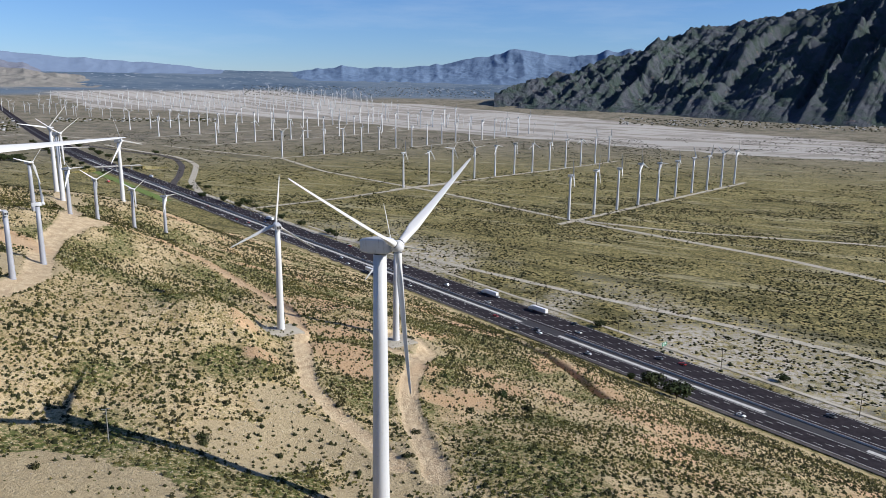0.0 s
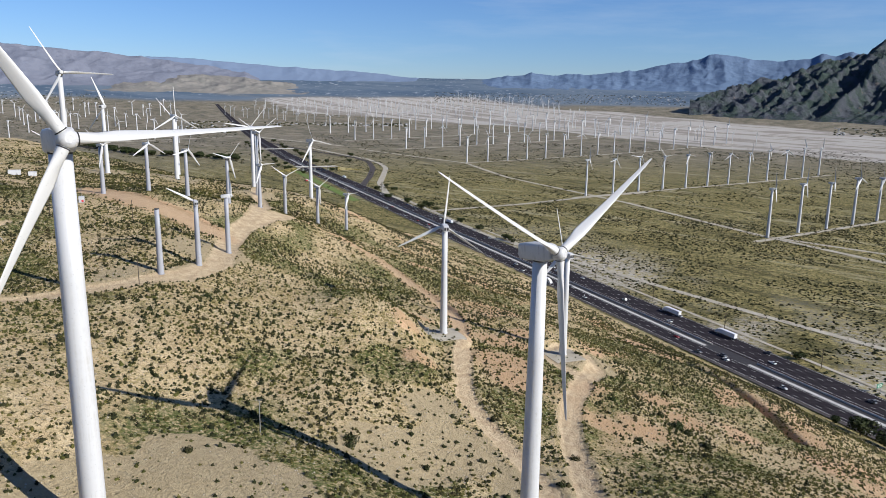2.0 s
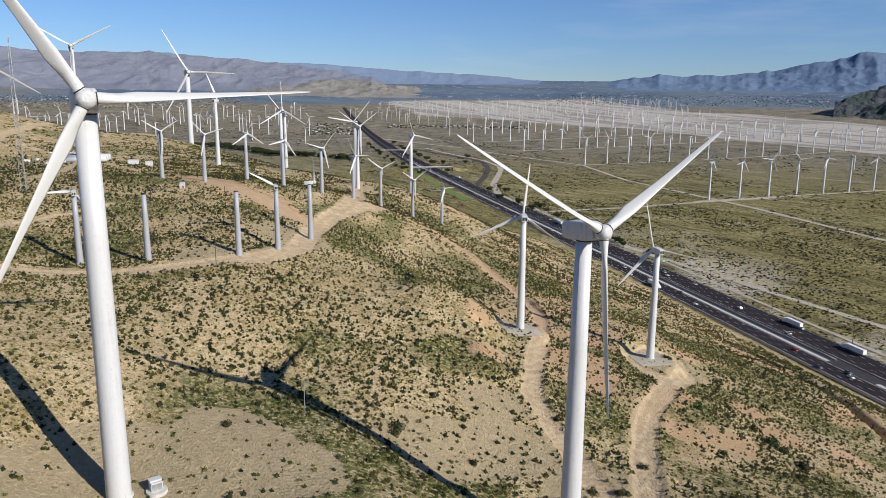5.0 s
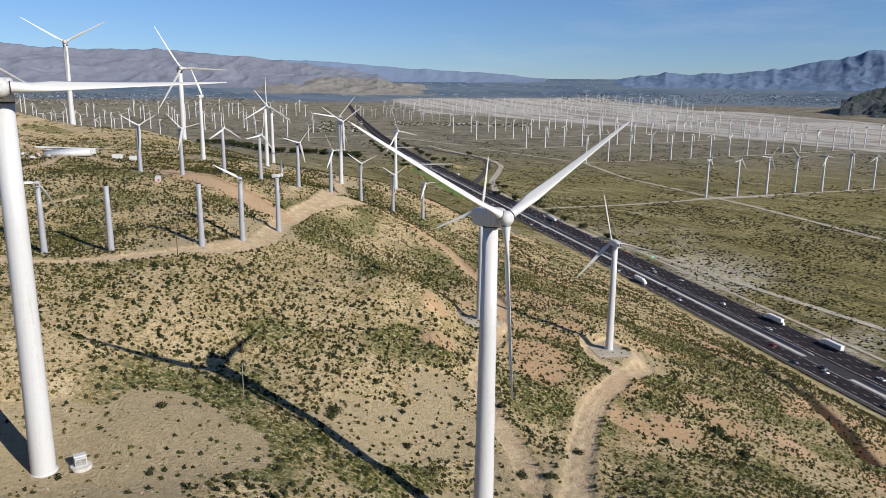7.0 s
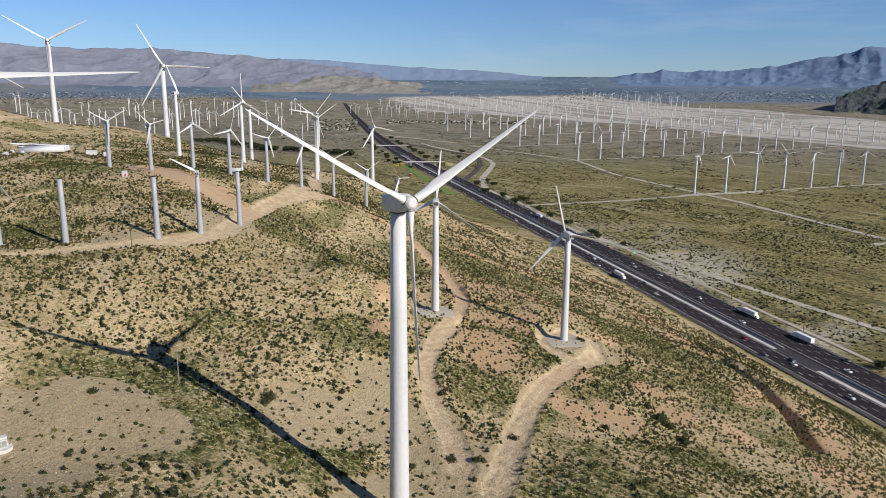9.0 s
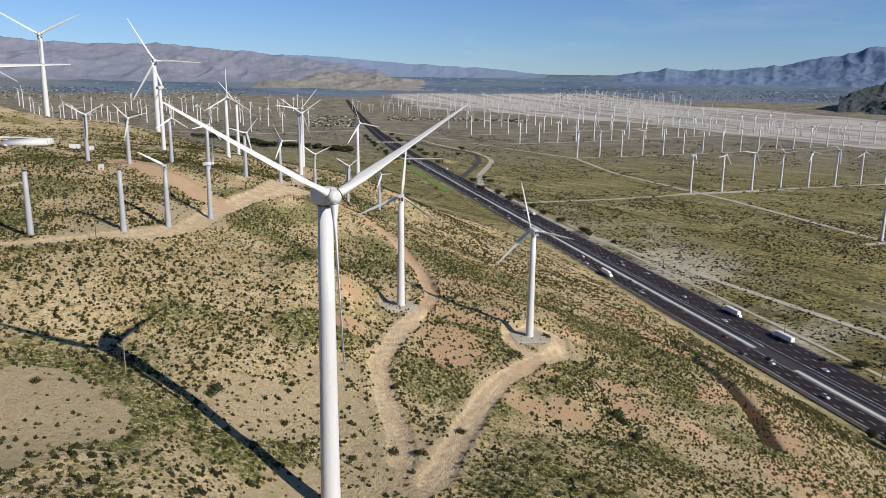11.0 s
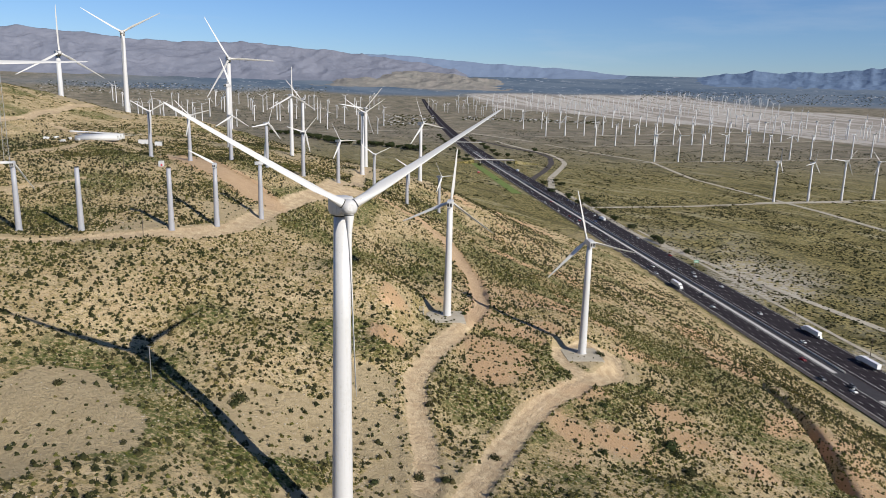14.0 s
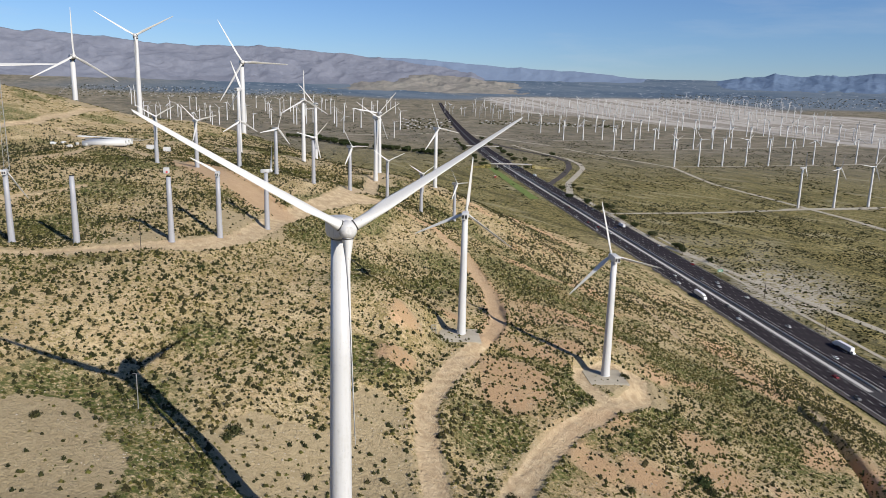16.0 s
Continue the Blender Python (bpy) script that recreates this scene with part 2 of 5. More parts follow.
def earth_material():
    m = Nodes("desert_earth")
    big, mid, fine = m.noise(0.012, 4), m.noise(0.11, 4), m.noise(0.9, 5, 0.65)
    gritty = m.noise(2.4, 4, 0.7)
    bare, wash, town_haze, lush, hilly, cut = (m.attr(k) for k in ("bare", "wash", "town_haze", "lush", "hilly", "cut"))
    wash = m.step(wash, 0.38, 0.62)
    sand = m.mix(m.step(mid, 0.35, 0.65), (0.43, 0.324, 0.181), (0.565, 0.446, 0.27))
    stones = m.step(m.spots(0.55), 0.12, 0.3)
    sand = m.mix(m.math("MULTIPLY", m.step(fine, 0.52, 0.66), 0.45), sand, (0.488, 0.43, 0.319))
    sand = m.mix(m.math("MULTIPLY", m.step(gritty, 0.55, 0.66), 0.45), sand, (0.113, 0.081, 0.042))
    scrub = m.mix(m.step(m.noise(0.25, 3), 0.35, 0.68), (0.203, 0.168, 0.042), (0.12, 0.113, 0.02))
    cover = m.math("MULTIPLY", m.step(m.noise(0.6, 6, 0.8), 0.445, 0.515), m.step(m.noise(1.0, 4, 0.6, m.squash(0.022, 0.06, 0.05, m.turned(0.8))), 0.36, 0.52, 0.35, 1.0))
    cover = m.math("MULTIPLY", cover, m.step(m.noise(0.15, 5, 0.72, None, 0.5), 0.43, 0.52, 0.25, 1.0))
    hill = m.mix(m.math("MULTIPLY", cover, 0.62), sand, scrub)
    hill = m.mix(m.math("MULTIPLY", m.step(m.noise(1.3, 5, 0.75), 0.54, 0.58), 0.7), hill, (0.035, 0.033, 0.011))
    hill = m.mix(m.math("MULTIPLY", lush, m.step(fine, 0.38, 0.56)), hill, (0.072, 0.088, 0.020))
    hill = m.mix(m.math("MULTIPLY", cut, m.step(mid, 0.25, 0.5)), hill, (0.514, 0.334, 0.201))
    # the flat: grey-olive brush in streaks with pale stony runnels
    streak = m.noise(1.0, 5, 0.6, m.squash(0.009, 0.05, 0.03, m.turned(0.54)), 0.6)
    flat = m.mix(m.step(m.noise(0.26, 6, 0.8), 0.465, 0.53), (0.34, 0.282, 0.117), (0.045, 0.047, 0.01))
    flat = m.mix(m.step(big, 0.38, 0.62), flat, m.mix(m.step(m.noise(0.36, 6, 0.8), 0.45, 0.53), (0.316, 0.259, 0.104), (0.05, 0.049, 0.01)))
    flat = m.mix(m.math("MULTIPLY", m.step(m.noise(1.0, 5, 0.65, m.squash(0.006, 0.035, 0.03, m.turned(0.7)), 0.9), 0.52, 0.62), 0.6), flat, (0.043, 0.042, 0.013))
    flat = m.mix(m.math("MULTIPLY", m.step(streak, 0.56, 0.64), 0.6), flat, (0.348, 0.31, 0.188))
    flat = m.mix(m.math("MULTIPLY", m.attr("stony"), m.step(m.noise(0.26, 6, 0.78), 0.44, 0.54)), flat, (0.44, 0.40, 0.335))
    bed = m.mix(m.step(m.noise(1.0, 6, 0.6, m.squash(0.0028, 0.020, 0.01, m.turned(0.54)), 0.8), 0.50, 0.55), (0.39, 0.365, 0.325), (0.255, 0.23, 0.195))
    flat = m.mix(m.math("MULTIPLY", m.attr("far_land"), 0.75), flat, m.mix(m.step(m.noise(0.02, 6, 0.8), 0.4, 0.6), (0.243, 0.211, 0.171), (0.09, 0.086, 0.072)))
    flat = m.mix(wash, flat, bed)
    # far town land with pale specks, the valley's blue haze painted into its colour
    hazy_built = m.mix(m.step(m.noise(0.02, 6, 0.75), 0.56, 0.64), (0.070, 0.105, 0.150), (0.34, 0.37, 0.40))
    hazy_built = m.mix(m.step(m.noise(1.0, 4, 0.6, m.squash(0.0016, 0.0045, 0.01)), 0.40, 0.6), hazy_built, (0.120, 0.155, 0.195))
    flat = m.mix(town_haze, flat, hazy_built)
    col = m.mix(hilly, flat, hill)
    bare = m.step(m.math("ADD", bare, m.math("MULTIPLY", m.math("SUBTRACT", m.noise(0.55, 5, 0.75), 0.5), 0.9)), 0.36, 0.52)
    rut = m.noise(0.5, 4, 0.6, None, 1.2)
    track = m.mix(m.step(rut, 0.35, 0.65), (0.302, 0.241, 0.14), (0.386, 0.314, 0.19))
    col = m.mix(bare, col, m.mix(m.math("MULTIPLY", cut, 0.8), track, (0.413, 0.268, 0.15)))
    # packed wheel tracks, worn smooth and a little darker where the wheels run
    worn = m.step(m.math("ADD", m.attr("track"), m.math("MULTIPLY", m.math("SUBTRACT", m.noise(0.8, 4, 0.7), 0.5), 0.35)), 0.42, 0.58)
    packed = m.mix(m.step(m.noise(0.35, 5, 0.7, None, 0.8), 0.36, 0.64), (0.392, 0.294, 0.179), (0.541, 0.433, 0.283))
    packed = m.mix(m.math("MULTIPLY", m.attr("ruts"), 0.45), packed, (0.225, 0.167, 0.104))
    col = m.mix(worn, col, m.mix(m.math("MULTIPLY", cut, 0.7), packed, (0.432, 0.292, 0.173)))
    m.bump(m.math("ADD", m.noise(1.3, 6, 0.7), m.math("MULTIPLY", stones, 0.25)), 0.75, 0.9)
    return m.done(col, 0.93, spec=0.2)


def plain_material(name, a, b, scale=0.5, rough=0.6, metal=0.0, bump=0.0, detail=5, spec=0.5, vary=0.0):
    m = Nodes(name)
    col = m.mix(m.step(m.noise(scale, detail, 0.65), 0.35, 0.65), a, b)
    if vary:
        col = m.mix(m.math("MULTIPLY", m.random(), vary), col, tuple(c * 0.45 for c in a))
    if bump:
        m.bump(m.noise(scale * 4, 4), bump, 0.6)
    return m.done(col, rough, metal, spec)


def painted_steel(name, clean, dirt, streaks=0.5):
    m = Nodes(name)
    local = m.n.new("ShaderNodeTexCoord").outputs["Object"]
    run = m.noise(1.0, 5, 0.6, m.squash(2.2, 2.2, 0.12, local))
    blot = m.noise(0.7, 5, 0.7, local)
    f = m.math("MULTIPLY", m.math("MULTIPLY", m.step(run, 0.48, 0.75), m.step(blot, 0.4, 0.7)), streaks)
    col = m.mix(f, clean, dirt)
    col = m.mix(m.math("MULTIPLY", m.step(m.noise(3.0, 3, 0.5, local), 0.66, 0.72), 0.35), col, tuple(c * 0.35 for c in clean))
    return m.done(col, m.step(blot, 0.3, 0.7, 0.38, 0.6), 0.0, 0.5)


def foliage(name, a, b, dry):
    m = Nodes(name)
    col = m.mix(m.island(), a, b)
    col = m.mix(m.step(m.noise(0.06, 3), 0.45, 0.62), col, m.mix(m.island(), dry, b))
    return m.done(col, 0.85, spec=0.15)


def rock_material(name, rock, green, pale, scale, amount, relief=0.9):
    m = Nodes(name)
    g = m.step(m.noise(scale, 6, 0.68), 0.42, 0.58)
    col = m.mix(m.math("MULTIPLY", g, amount), rock, green)
    col = m.mix(m.math("MULTIPLY", m.step(m.noise(scale * 3.1, 5, 0.7), 0.6, 0.7), 0.6), col, pale)
    m.bump(m.noise(scale * 4, 8, 0.7), 18.0, relief)
    return m.done(col, 0.95, spec=0.1)


EARTH = earth_material()
WHITE = painted_steel("white_painted_steel", (0.49, 0.495, 0.50), (0.27, 0.25, 0.20), 0.55)
GREY = painted_steel("weathered_grey_steel", (0.30, 0.31, 0.34), (0.22, 0.17, 0.13), 0.8)
BLADE = painted_steel("blade_gelcoat", (0.52, 0.52, 0.51), (0.45, 0.40, 0.33), 0.25)
SMUDGED = painted_steel("oil_smudged_steel", (0.47, 0.47, 0.47), (0.10, 0.09, 0.085), 0.95)
BLACK = plain_material("black_gap", (0.012, 0.012, 0.013), (0.03, 0.03, 0.03), 1.0, 0.7)
ASPHALT = plain_material("asphalt", (0.020, 0.017, 0.020), (0.034, 0.029, 0.033), 0.35, 0.95, 0, 0.01, 5, 0.06)
SHOULDER = plain_material("paved_shoulder", (0.060, 0.053, 0.053), (0.095, 0.085, 0.080), 0.3, 0.95, 0, 0.01, 5, 0.06)
ASPHALT_DARK = plain_material("old_asphalt", (0.020, 0.018, 0.021), (0.032, 0.029, 0.032), 0.35, 0.9)
CONCRETE = plain_material("concrete", (0.40, 0.385, 0.355), (0.54, 0.52, 0.48), 0.5, 0.85, 0, 0.01)
LINE = plain_material("road_paint", (0.62, 0.62, 0.58), (0.74, 0.74, 0.70), 2.0, 0.7)
DIRT = plain_material("graded_dirt", (0.31, 0.275, 0.21), (0.43, 0.39, 0.31), 0.12, 0.95, 0, 0.05)
WOOD = plain_material("creosoted_wood", (0.06, 0.045, 0.035), (0.10, 0.08, 0.06), 3.0, 0.9)

# ------------------------------------------------------------------ ground sheet
gx = spaced(-500, 200, 2.0, -4800, 4800, 1.075)
gy = spaced(64, 440, 2.0, -700, 4900, 1.07)
gx = np.concatenate([gx[gx < -120], np.arange(-120, 100, 1.25), gx[gx >= 100]])
gy = np.concatenate([gy[gy < 110], np.arange(110, 310, 1.25), gy[gy >= 310]])
GX, GY = np.meshgrid(gx, gy)
GS, GQ, GR = across(GX, GY), along(GX, GY), np.hypot(GX, GY)
ground_mesh = mesh_grid("ground", GX, GY, ground_at(GX, GY))
hilly = smooth(-22, -34, GS) * smooth(-1050, -800, GS) * (1 - smooth(380, 560, GQ - 0.6 * np.clip(-GS - 250, 0, 600)))
paint(ground_mesh, "bare", bareness(GX, GY) * (GR < 900))
paint(ground_mesh, "hilly", hilly)
lane, rut, _ = track_profile(GX, GY)
paint(ground_mesh, "track", lane * (GR < 900))
paint(ground_mesh, "ruts", rut * lane)
wob = 60 * (fbm(GX / 220, GY / 220, 3, 5) - 0.5)
near_bank = np.interp(GX, [-1750, -1353, -1031, -333, 421, 803, 1087, 1800], [3400, 2950, 2960, 2790, 2200, 1870, 1690, 1250])
far_bank = np.interp(GX, [-1750, -1442, -767, -253, 15, 586, 1300, 1800], [3430, 3640, 3950, 3560, 3500, 3080, 2180, 1750])
wash = smooth(-40, 50, GY - near_bank + wob) * smooth(-40, 120, far_bank - GY + 1.6 * wob)
paint(ground_mesh, "wash", wash)
paint(ground_mesh, "town_haze", smooth(3600, 3800, GR + 300 * (fbm(GX / 500, GY / 200, 3, 6) - 0.5)) * (1 - wash) * smooth(-3300, -2300, GX + 0.2 * GY))
lush = smooth(0.55, 0.70, fbm(GX / 30, GY / 30, 3, 77))
for lx, ly, lr in LUSH:
    lush = np.maximum(lush, 1 - smooth(lr * 0.5, lr * 1.2, np.hypot(GX - lx, GY - ly) + 8 * (fbm(GX / 8, GY / 8, 3, 60) - 0.5)))
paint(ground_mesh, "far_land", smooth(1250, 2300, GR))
paint(ground_mesh, "lush", lush * hilly)
paint(ground_mesh, "stony", smooth(170, 60, GS) * smooth(20, 30, GS) * smooth(0.25, 0.5, fbm(GX / 60, GY / 60, 3, 12)) * smooth(560, 380, GQ))
cut = 1 - smooth(6, 12, line_distance(GX, GY, TRACKS[3][1]))
cut = np.maximum(cut, 0.85 * (1 - smooth(3, 7, line_distance(GX, GY, TRACKS[0][1][5:]))))
for lx, ly, lr in CUTS:
    cut = np.maximum(cut, 1 - smooth(lr * 0.5, lr * 1.2, np.hypot(GX - lx, GY - ly) + 7 * (fbm(GX / 6, GY / 6, 3, 61) - 0.5)))
cut = np.maximum(cut, 0.8 * smooth(0.60, 0.72, fbm(GX / 25, GY / 25, 3, 31)) * smooth(-230, -180, GS) * smooth(-60, -90, GS))
paint(ground_mesh, "cut", cut)
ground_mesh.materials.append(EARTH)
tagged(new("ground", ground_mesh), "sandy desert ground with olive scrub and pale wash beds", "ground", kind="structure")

# ------------------------------------------------------------------ highway


def hw(q, s):
    """A place on the highway: metres along it, away from the first eye, and metres across."""
    return (118 - 0.586 * q + 0.81 * s, 410 + 0.81 * q + 0.586 * s)


def link(name, me, mats, parent=None):
    for mat in (mats if isinstance(mats, (list, tuple)) else [mats]):
        me.materials.append(mat)
    ob = new(name, me)
    ob.parent = parent
    return ob


def strip(name, line, half, lift, mat, thick=0.0):
    """A ribbon laid on the ground along a line of places."""
    pts = np.array(line, float)
    d = np.gradient(pts, axis=0)
    d /= np.hypot(d[:, 0], d[:, 1])[:, None]
    side = np.stack([d[:, 1], -d[:, 0]], 1) * (np.zeros(len(pts)) + half)[:, None]
    rows = [pts - side, pts - side * 0.33, pts + side * 0.33, pts + side]
    X, Y = np.stack([r[:, 0] for r in rows], 1), np.stack([r[:, 1] for r in rows], 1)
    me = mesh_grid(name, X, Y, ground_z(X, Y) + lift)
    return link(name, me, mat)


def dense(line, step=12.0):
    pts = np.array(line, float)
    seg = np.hypot(*np.diff(pts, axis=0).T)
    at = np.concatenate([[0], np.cumsum(seg)])
    t = np.linspace(0, at[-1], max(3, int(at[-1] / step)))
    xy = np.stack([np.interp(t, at, pts[:, k]) for k in (0, 1)], 1)
    for _ in range(3):
        xy[1:-1] = (xy[:-2] + 2 * xy[1:-1] + xy[2:]) / 4
    return xy


ROAD_Q = np.concatenate([np.arange(-420, 1500, 15.0), np.arange(1500, 3300, 50.0)])


def band(name, s0, s1, lift, mat, label, category="road", q=ROAD_Q):
    mid, half = (s0 + s1) / 2, abs(s1 - s0) / 2
    narrow = np.interp(q, [1500, 3300], [1.0, 0.3])
    ob = strip(name, [hw(v, mid * k) for v, k in zip(q, narrow)], half * narrow, lift, mat)
    return tagged(ob, label, category, kind="structure")


band("road", -19.6, -6.2, 0.55, ASPHALT, "dark asphalt carriageway of a multi-lane highway")
band("road", 3.0, 25.5, 0.55, ASPHALT, "dark asphalt carriageway of a multi-lane highway")
band("road_shoulder", -22.6, -19.6, 0.5, SHOULDER, "grey paved shoulder beside the highway")
band("road_median", -6.2, 3.0, 0.5, ASPHALT_DARK, "dark paved strip between the carriageways")
for q0, q1 in ((-420, -135), (-95, 60), (85, 1500)):
    band("median_strip", -5.6, -2.9, 0.62, CONCRETE, "pale concrete strip along the median", q=np.arange(q0, q1, 12.0))


def markings(name, rows, q0, q1, dash, gap, width, label):
    """Painted lines at metres across the road, whole or dashed."""
    vs, fs = [], []
    for s in rows:
        q = q0 + (s * 2.7) % 13.0
        while q < q1:
            n = len(vs)
            for a, b in ((q, s - width), (q + dash, s - width), (q + dash, s + width), (q, s + width)):
                x, y = hw(a, b)
                vs.append((x, y, float(ground_z(x, y)) + 0.60))
            fs.append((n, n + 1, n + 2, n + 3))
            q += dash + gap
    me = bpy.data.meshes.new(name)
    me.from_pydata(vs, [], fs)
    return tagged(link(name, me, LINE), label, "road marking", kind="structure")


markings("lane_marking", (-16.3, -12.9, -9.6, 9.2, 12.9, 16.6, 20.3), -400, 1500, 3.7, 10.9, 0.10, "white dashed lane lines")
markings("edge_marking", (-19.2, -6.9, 5.6, 24.2), -400, 1800, 14.9, 0.0, 0.11, "white edge lines of the highway")

# ramps and graded roads on the plain
for half, mat, lift, label, line in (
        (5.5, DIRT, 0.42, "pale graded road round the slip road", [(-850, 1925), (-803, 1879), (-686, 1772), (-597, 1702), (-526, 1603), (-482, 1512), (-440, 1363), (-408, 1243), (-347, 1096), (-300, 1040)]),
        (3.4, DIRT, 0.40, "pale dirt road across the plain", [(-310, 1062), (-240, 960), (-130, 800), (-10, 679), (112, 560), (213, 468), (277, 400), (420, 220)]),
        (6.0, SHOULDER, 0.5, "grey curving slip road beside the highway", [(-1000, 1985), (-860, 1875), (-720, 1768), (-633, 1716), (-563, 1628), (-506, 1495), (-456, 1327), (-428, 1209), (-395, 1120), (-335, 1035), (-285, 965)]),
        (1.6, DIRT, 0.34, "dirt service track beside the highway", [hw(-400, 37), hw(-100, 36), hw(200, 38), hw(500, 40)]),
        (4.5, DIRT, 0.36, "pale dirt road crossing the plain", [(-700, 1935), (-341, 1690), (-200, 1420), (25, 1134), (177, 902), (357, 675), (401, 595), (560, 330)]),
        (5.0, DIRT, 0.38, "pale dirt road crossing the plain", [(-240, 960), (-132, 1062), (-39, 1177), (60, 1275)]),
        (4.0, DIRT, 0.36, "pale dirt road crossing the plain", [(177, 902), (300, 820), (470, 760), (700, 640)]),
        (5.0, DIRT, 0.36, "pale dirt road crossing the plain", [(-1400, 1750), (-1150, 2140), (-945, 2060), (-760, 1985)])):
    tagged(strip("road", dense(line), half, lift, mat), label, "road", kind="structure")

# ------------------------------------------------------------------ mountains


def polar_range(name, az, ridge_el, foot_r, ridge_r, mat, label, n_u=70, n_az=260, gully=90.0, scale=3.0, seed=0, skew=0.0, power=1.15, rough=14.0, spread=420.0, radial=0.45, jag=0.4, fine=0.0):
    """A range of hills on the rim of the valley: bearings and the height of the crest over the eye's level, in degrees."""
    a = np.linspace(az[0], az[-1], n_az)
    crest = np.interp(a, az, ridge_el)
    ridge_r = np.interp(a, az, ridge_r) if not np.isscalar(ridge_r) else ridge_r
    crest = crest + jag * (ridged(a * 0.55, a * 0 + seed, 5, seed + 70) - 0.62)
    foot = np.interp(a, az, foot_r) if not np.isscalar(foot_r) else np.full(n_az, float(foot_r))
    u = np.concatenate([np.linspace(0, 1, n_u), np.linspace(1.03, 1.12, 4)])
    A, U = np.meshgrid(a, u)
    top = 100 + ridge_r * np.tan(np.radians(crest)) + 0 * A
    F = foot + 0 * A
    R = F + (ridge_r - F) * U
    X, Y = R * np.sin(np.radians(A)), R * np.cos(np.radians(A))
    base = -56.6 + 270 * (np.clip(F - 1500, 0, None) / 3250) ** 2 - 3
    up = np.where(U <= 1, U ** power, 1 - (U - 1) * 4)
    Z = base + (top - base) * up
    w = (A - az[0]) * scale + skew * U * scale
    v = U * 1.1 * scale * 0.5
    wx = X / spread + 0.9 * fbm(X / spread / 2, Y / spread / 2, 3, seed + 9)
    wy = Y / spread + 0.9 * fbm(X / spread / 2 + 40, Y / spread / 2, 3, seed + 11)
    spur = (1 - radial) * (ridged(wx, wy, 5, seed) - 0.6) + radial * (ridged(w + 1.2 * fbm(w * 0.6, v, 3, seed + 9), v * 0.35, 5, seed + 3) - 0.6)
    Z += gully * spur * np.sin(np.pi * np.clip(U, 0, 1)) ** 0.7 * (top - base) / (top - base).max() * 2.0
    Z += rough * (ridged(X / 130, Y / 130, 4, seed + 20) - 0.6) * np.clip(U * 4, 0, 1)
    Z += fine * (ridged(X / 38 + 0.6 * wx, Y / 38, 3, seed + 31) - 0.6) * np.clip(U * 5, 0, 1)
    return tagged(link(name, mesh_grid(name, X, Y, Z), mat), label, "mountain", kind="structure")


# rock and scrub colours carry a painted blue tint of haze and skylit shade
STEEP = rock_material("haze_tinted_rock", (0.072, 0.080, 0.094), (0.040, 0.060, 0.050), (0.17, 0.130, 0.105), 0.012, 0.9)
# far ranges: the haze of distance is put into their base colours
HAZE_BLUE_RANGE = rock_material("far_range_blue_haze", (0.120, 0.172, 0.262), (0.100, 0.150, 0.232), (0.125, 0.178, 0.268), 0.006, 0.6, 0.3)
HAZE_MAUVE_RANGE = rock_material("far_range_mauve_haze", (0.170, 0.182, 0.225), (0.132, 0.146, 0.188), (0.182, 0.194, 0.235), 0.008, 0.7, 0.35)
HAZE_PALE_RANGE = rock_material("farthest_range_pale_haze", (0.150, 0.198, 0.285), (0.138, 0.185, 0.27), (0.153, 0.201, 0.288), 0.006, 0.5, 0.1)
BROWN_HILL = rock_material("low_brown_hill", (0.22, 0.205, 0.185), (0.16, 0.16, 0.145), (0.27, 0.25, 0.22), 0.02, 0.8, 0.3)

polar_range("backdrop", [5.3, 8, 11, 15, 18.5, 22, 25, 28, 31, 34, 40, 50, 65, 80], [-0.3, 0.8, 1.55, 2.75, 4.25, 4.95, 5.3, 5.8, 6.9, 8.3, 10.2, 11, 9, 6],
            [3380, 3340, 3300, 3250, 3180, 3100, 3050, 3000, 2980, 2950, 2900, 2900, 2900, 2900],
            [3500, 3680, 3900, 4150, 4400, 4550, 4600, 4600, 4600, 4600, 4600, 4600, 4600, 4600], STEEP, "steep rocky mountainside with dark gullies and thin green scrub",
            n_u=170, n_az=720, gully=310, scale=0.62, seed=4, skew=-6, rough=60, power=1.0, spread=300, radial=0.62, jag=0.6, fine=30.0)
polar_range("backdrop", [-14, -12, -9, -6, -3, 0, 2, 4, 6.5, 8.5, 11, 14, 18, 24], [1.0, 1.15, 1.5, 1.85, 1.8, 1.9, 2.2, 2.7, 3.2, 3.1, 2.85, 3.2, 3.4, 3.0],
            4300, 4720, HAZE_BLUE_RANGE, "distant mountain range across the valley, painted in haze blue", n_u=80, n_az=360, gully=30, scale=0.55, seed=50, radial=0.12, spread=150, rough=12, jag=0.45)
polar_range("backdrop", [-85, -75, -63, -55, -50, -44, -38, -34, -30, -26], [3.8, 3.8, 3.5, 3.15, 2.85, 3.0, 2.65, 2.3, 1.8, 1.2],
            4150, 4640, HAZE_MAUVE_RANGE, "distant mountain range, painted in haze mauve", n_u=90, n_az=460, gully=40, scale=0.35, seed=90, radial=0.12, spread=220, rough=18, jag=0.22)
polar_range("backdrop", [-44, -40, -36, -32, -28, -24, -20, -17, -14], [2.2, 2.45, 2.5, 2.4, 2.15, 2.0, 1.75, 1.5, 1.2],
            4520, 4740, HAZE_PALE_RANGE, "farthest mountains, painted in pale haze blue", n_u=50, n_az=260, gully=18, scale=0.4, seed=140, radial=0.12, spread=260, rough=5, jag=0.18)
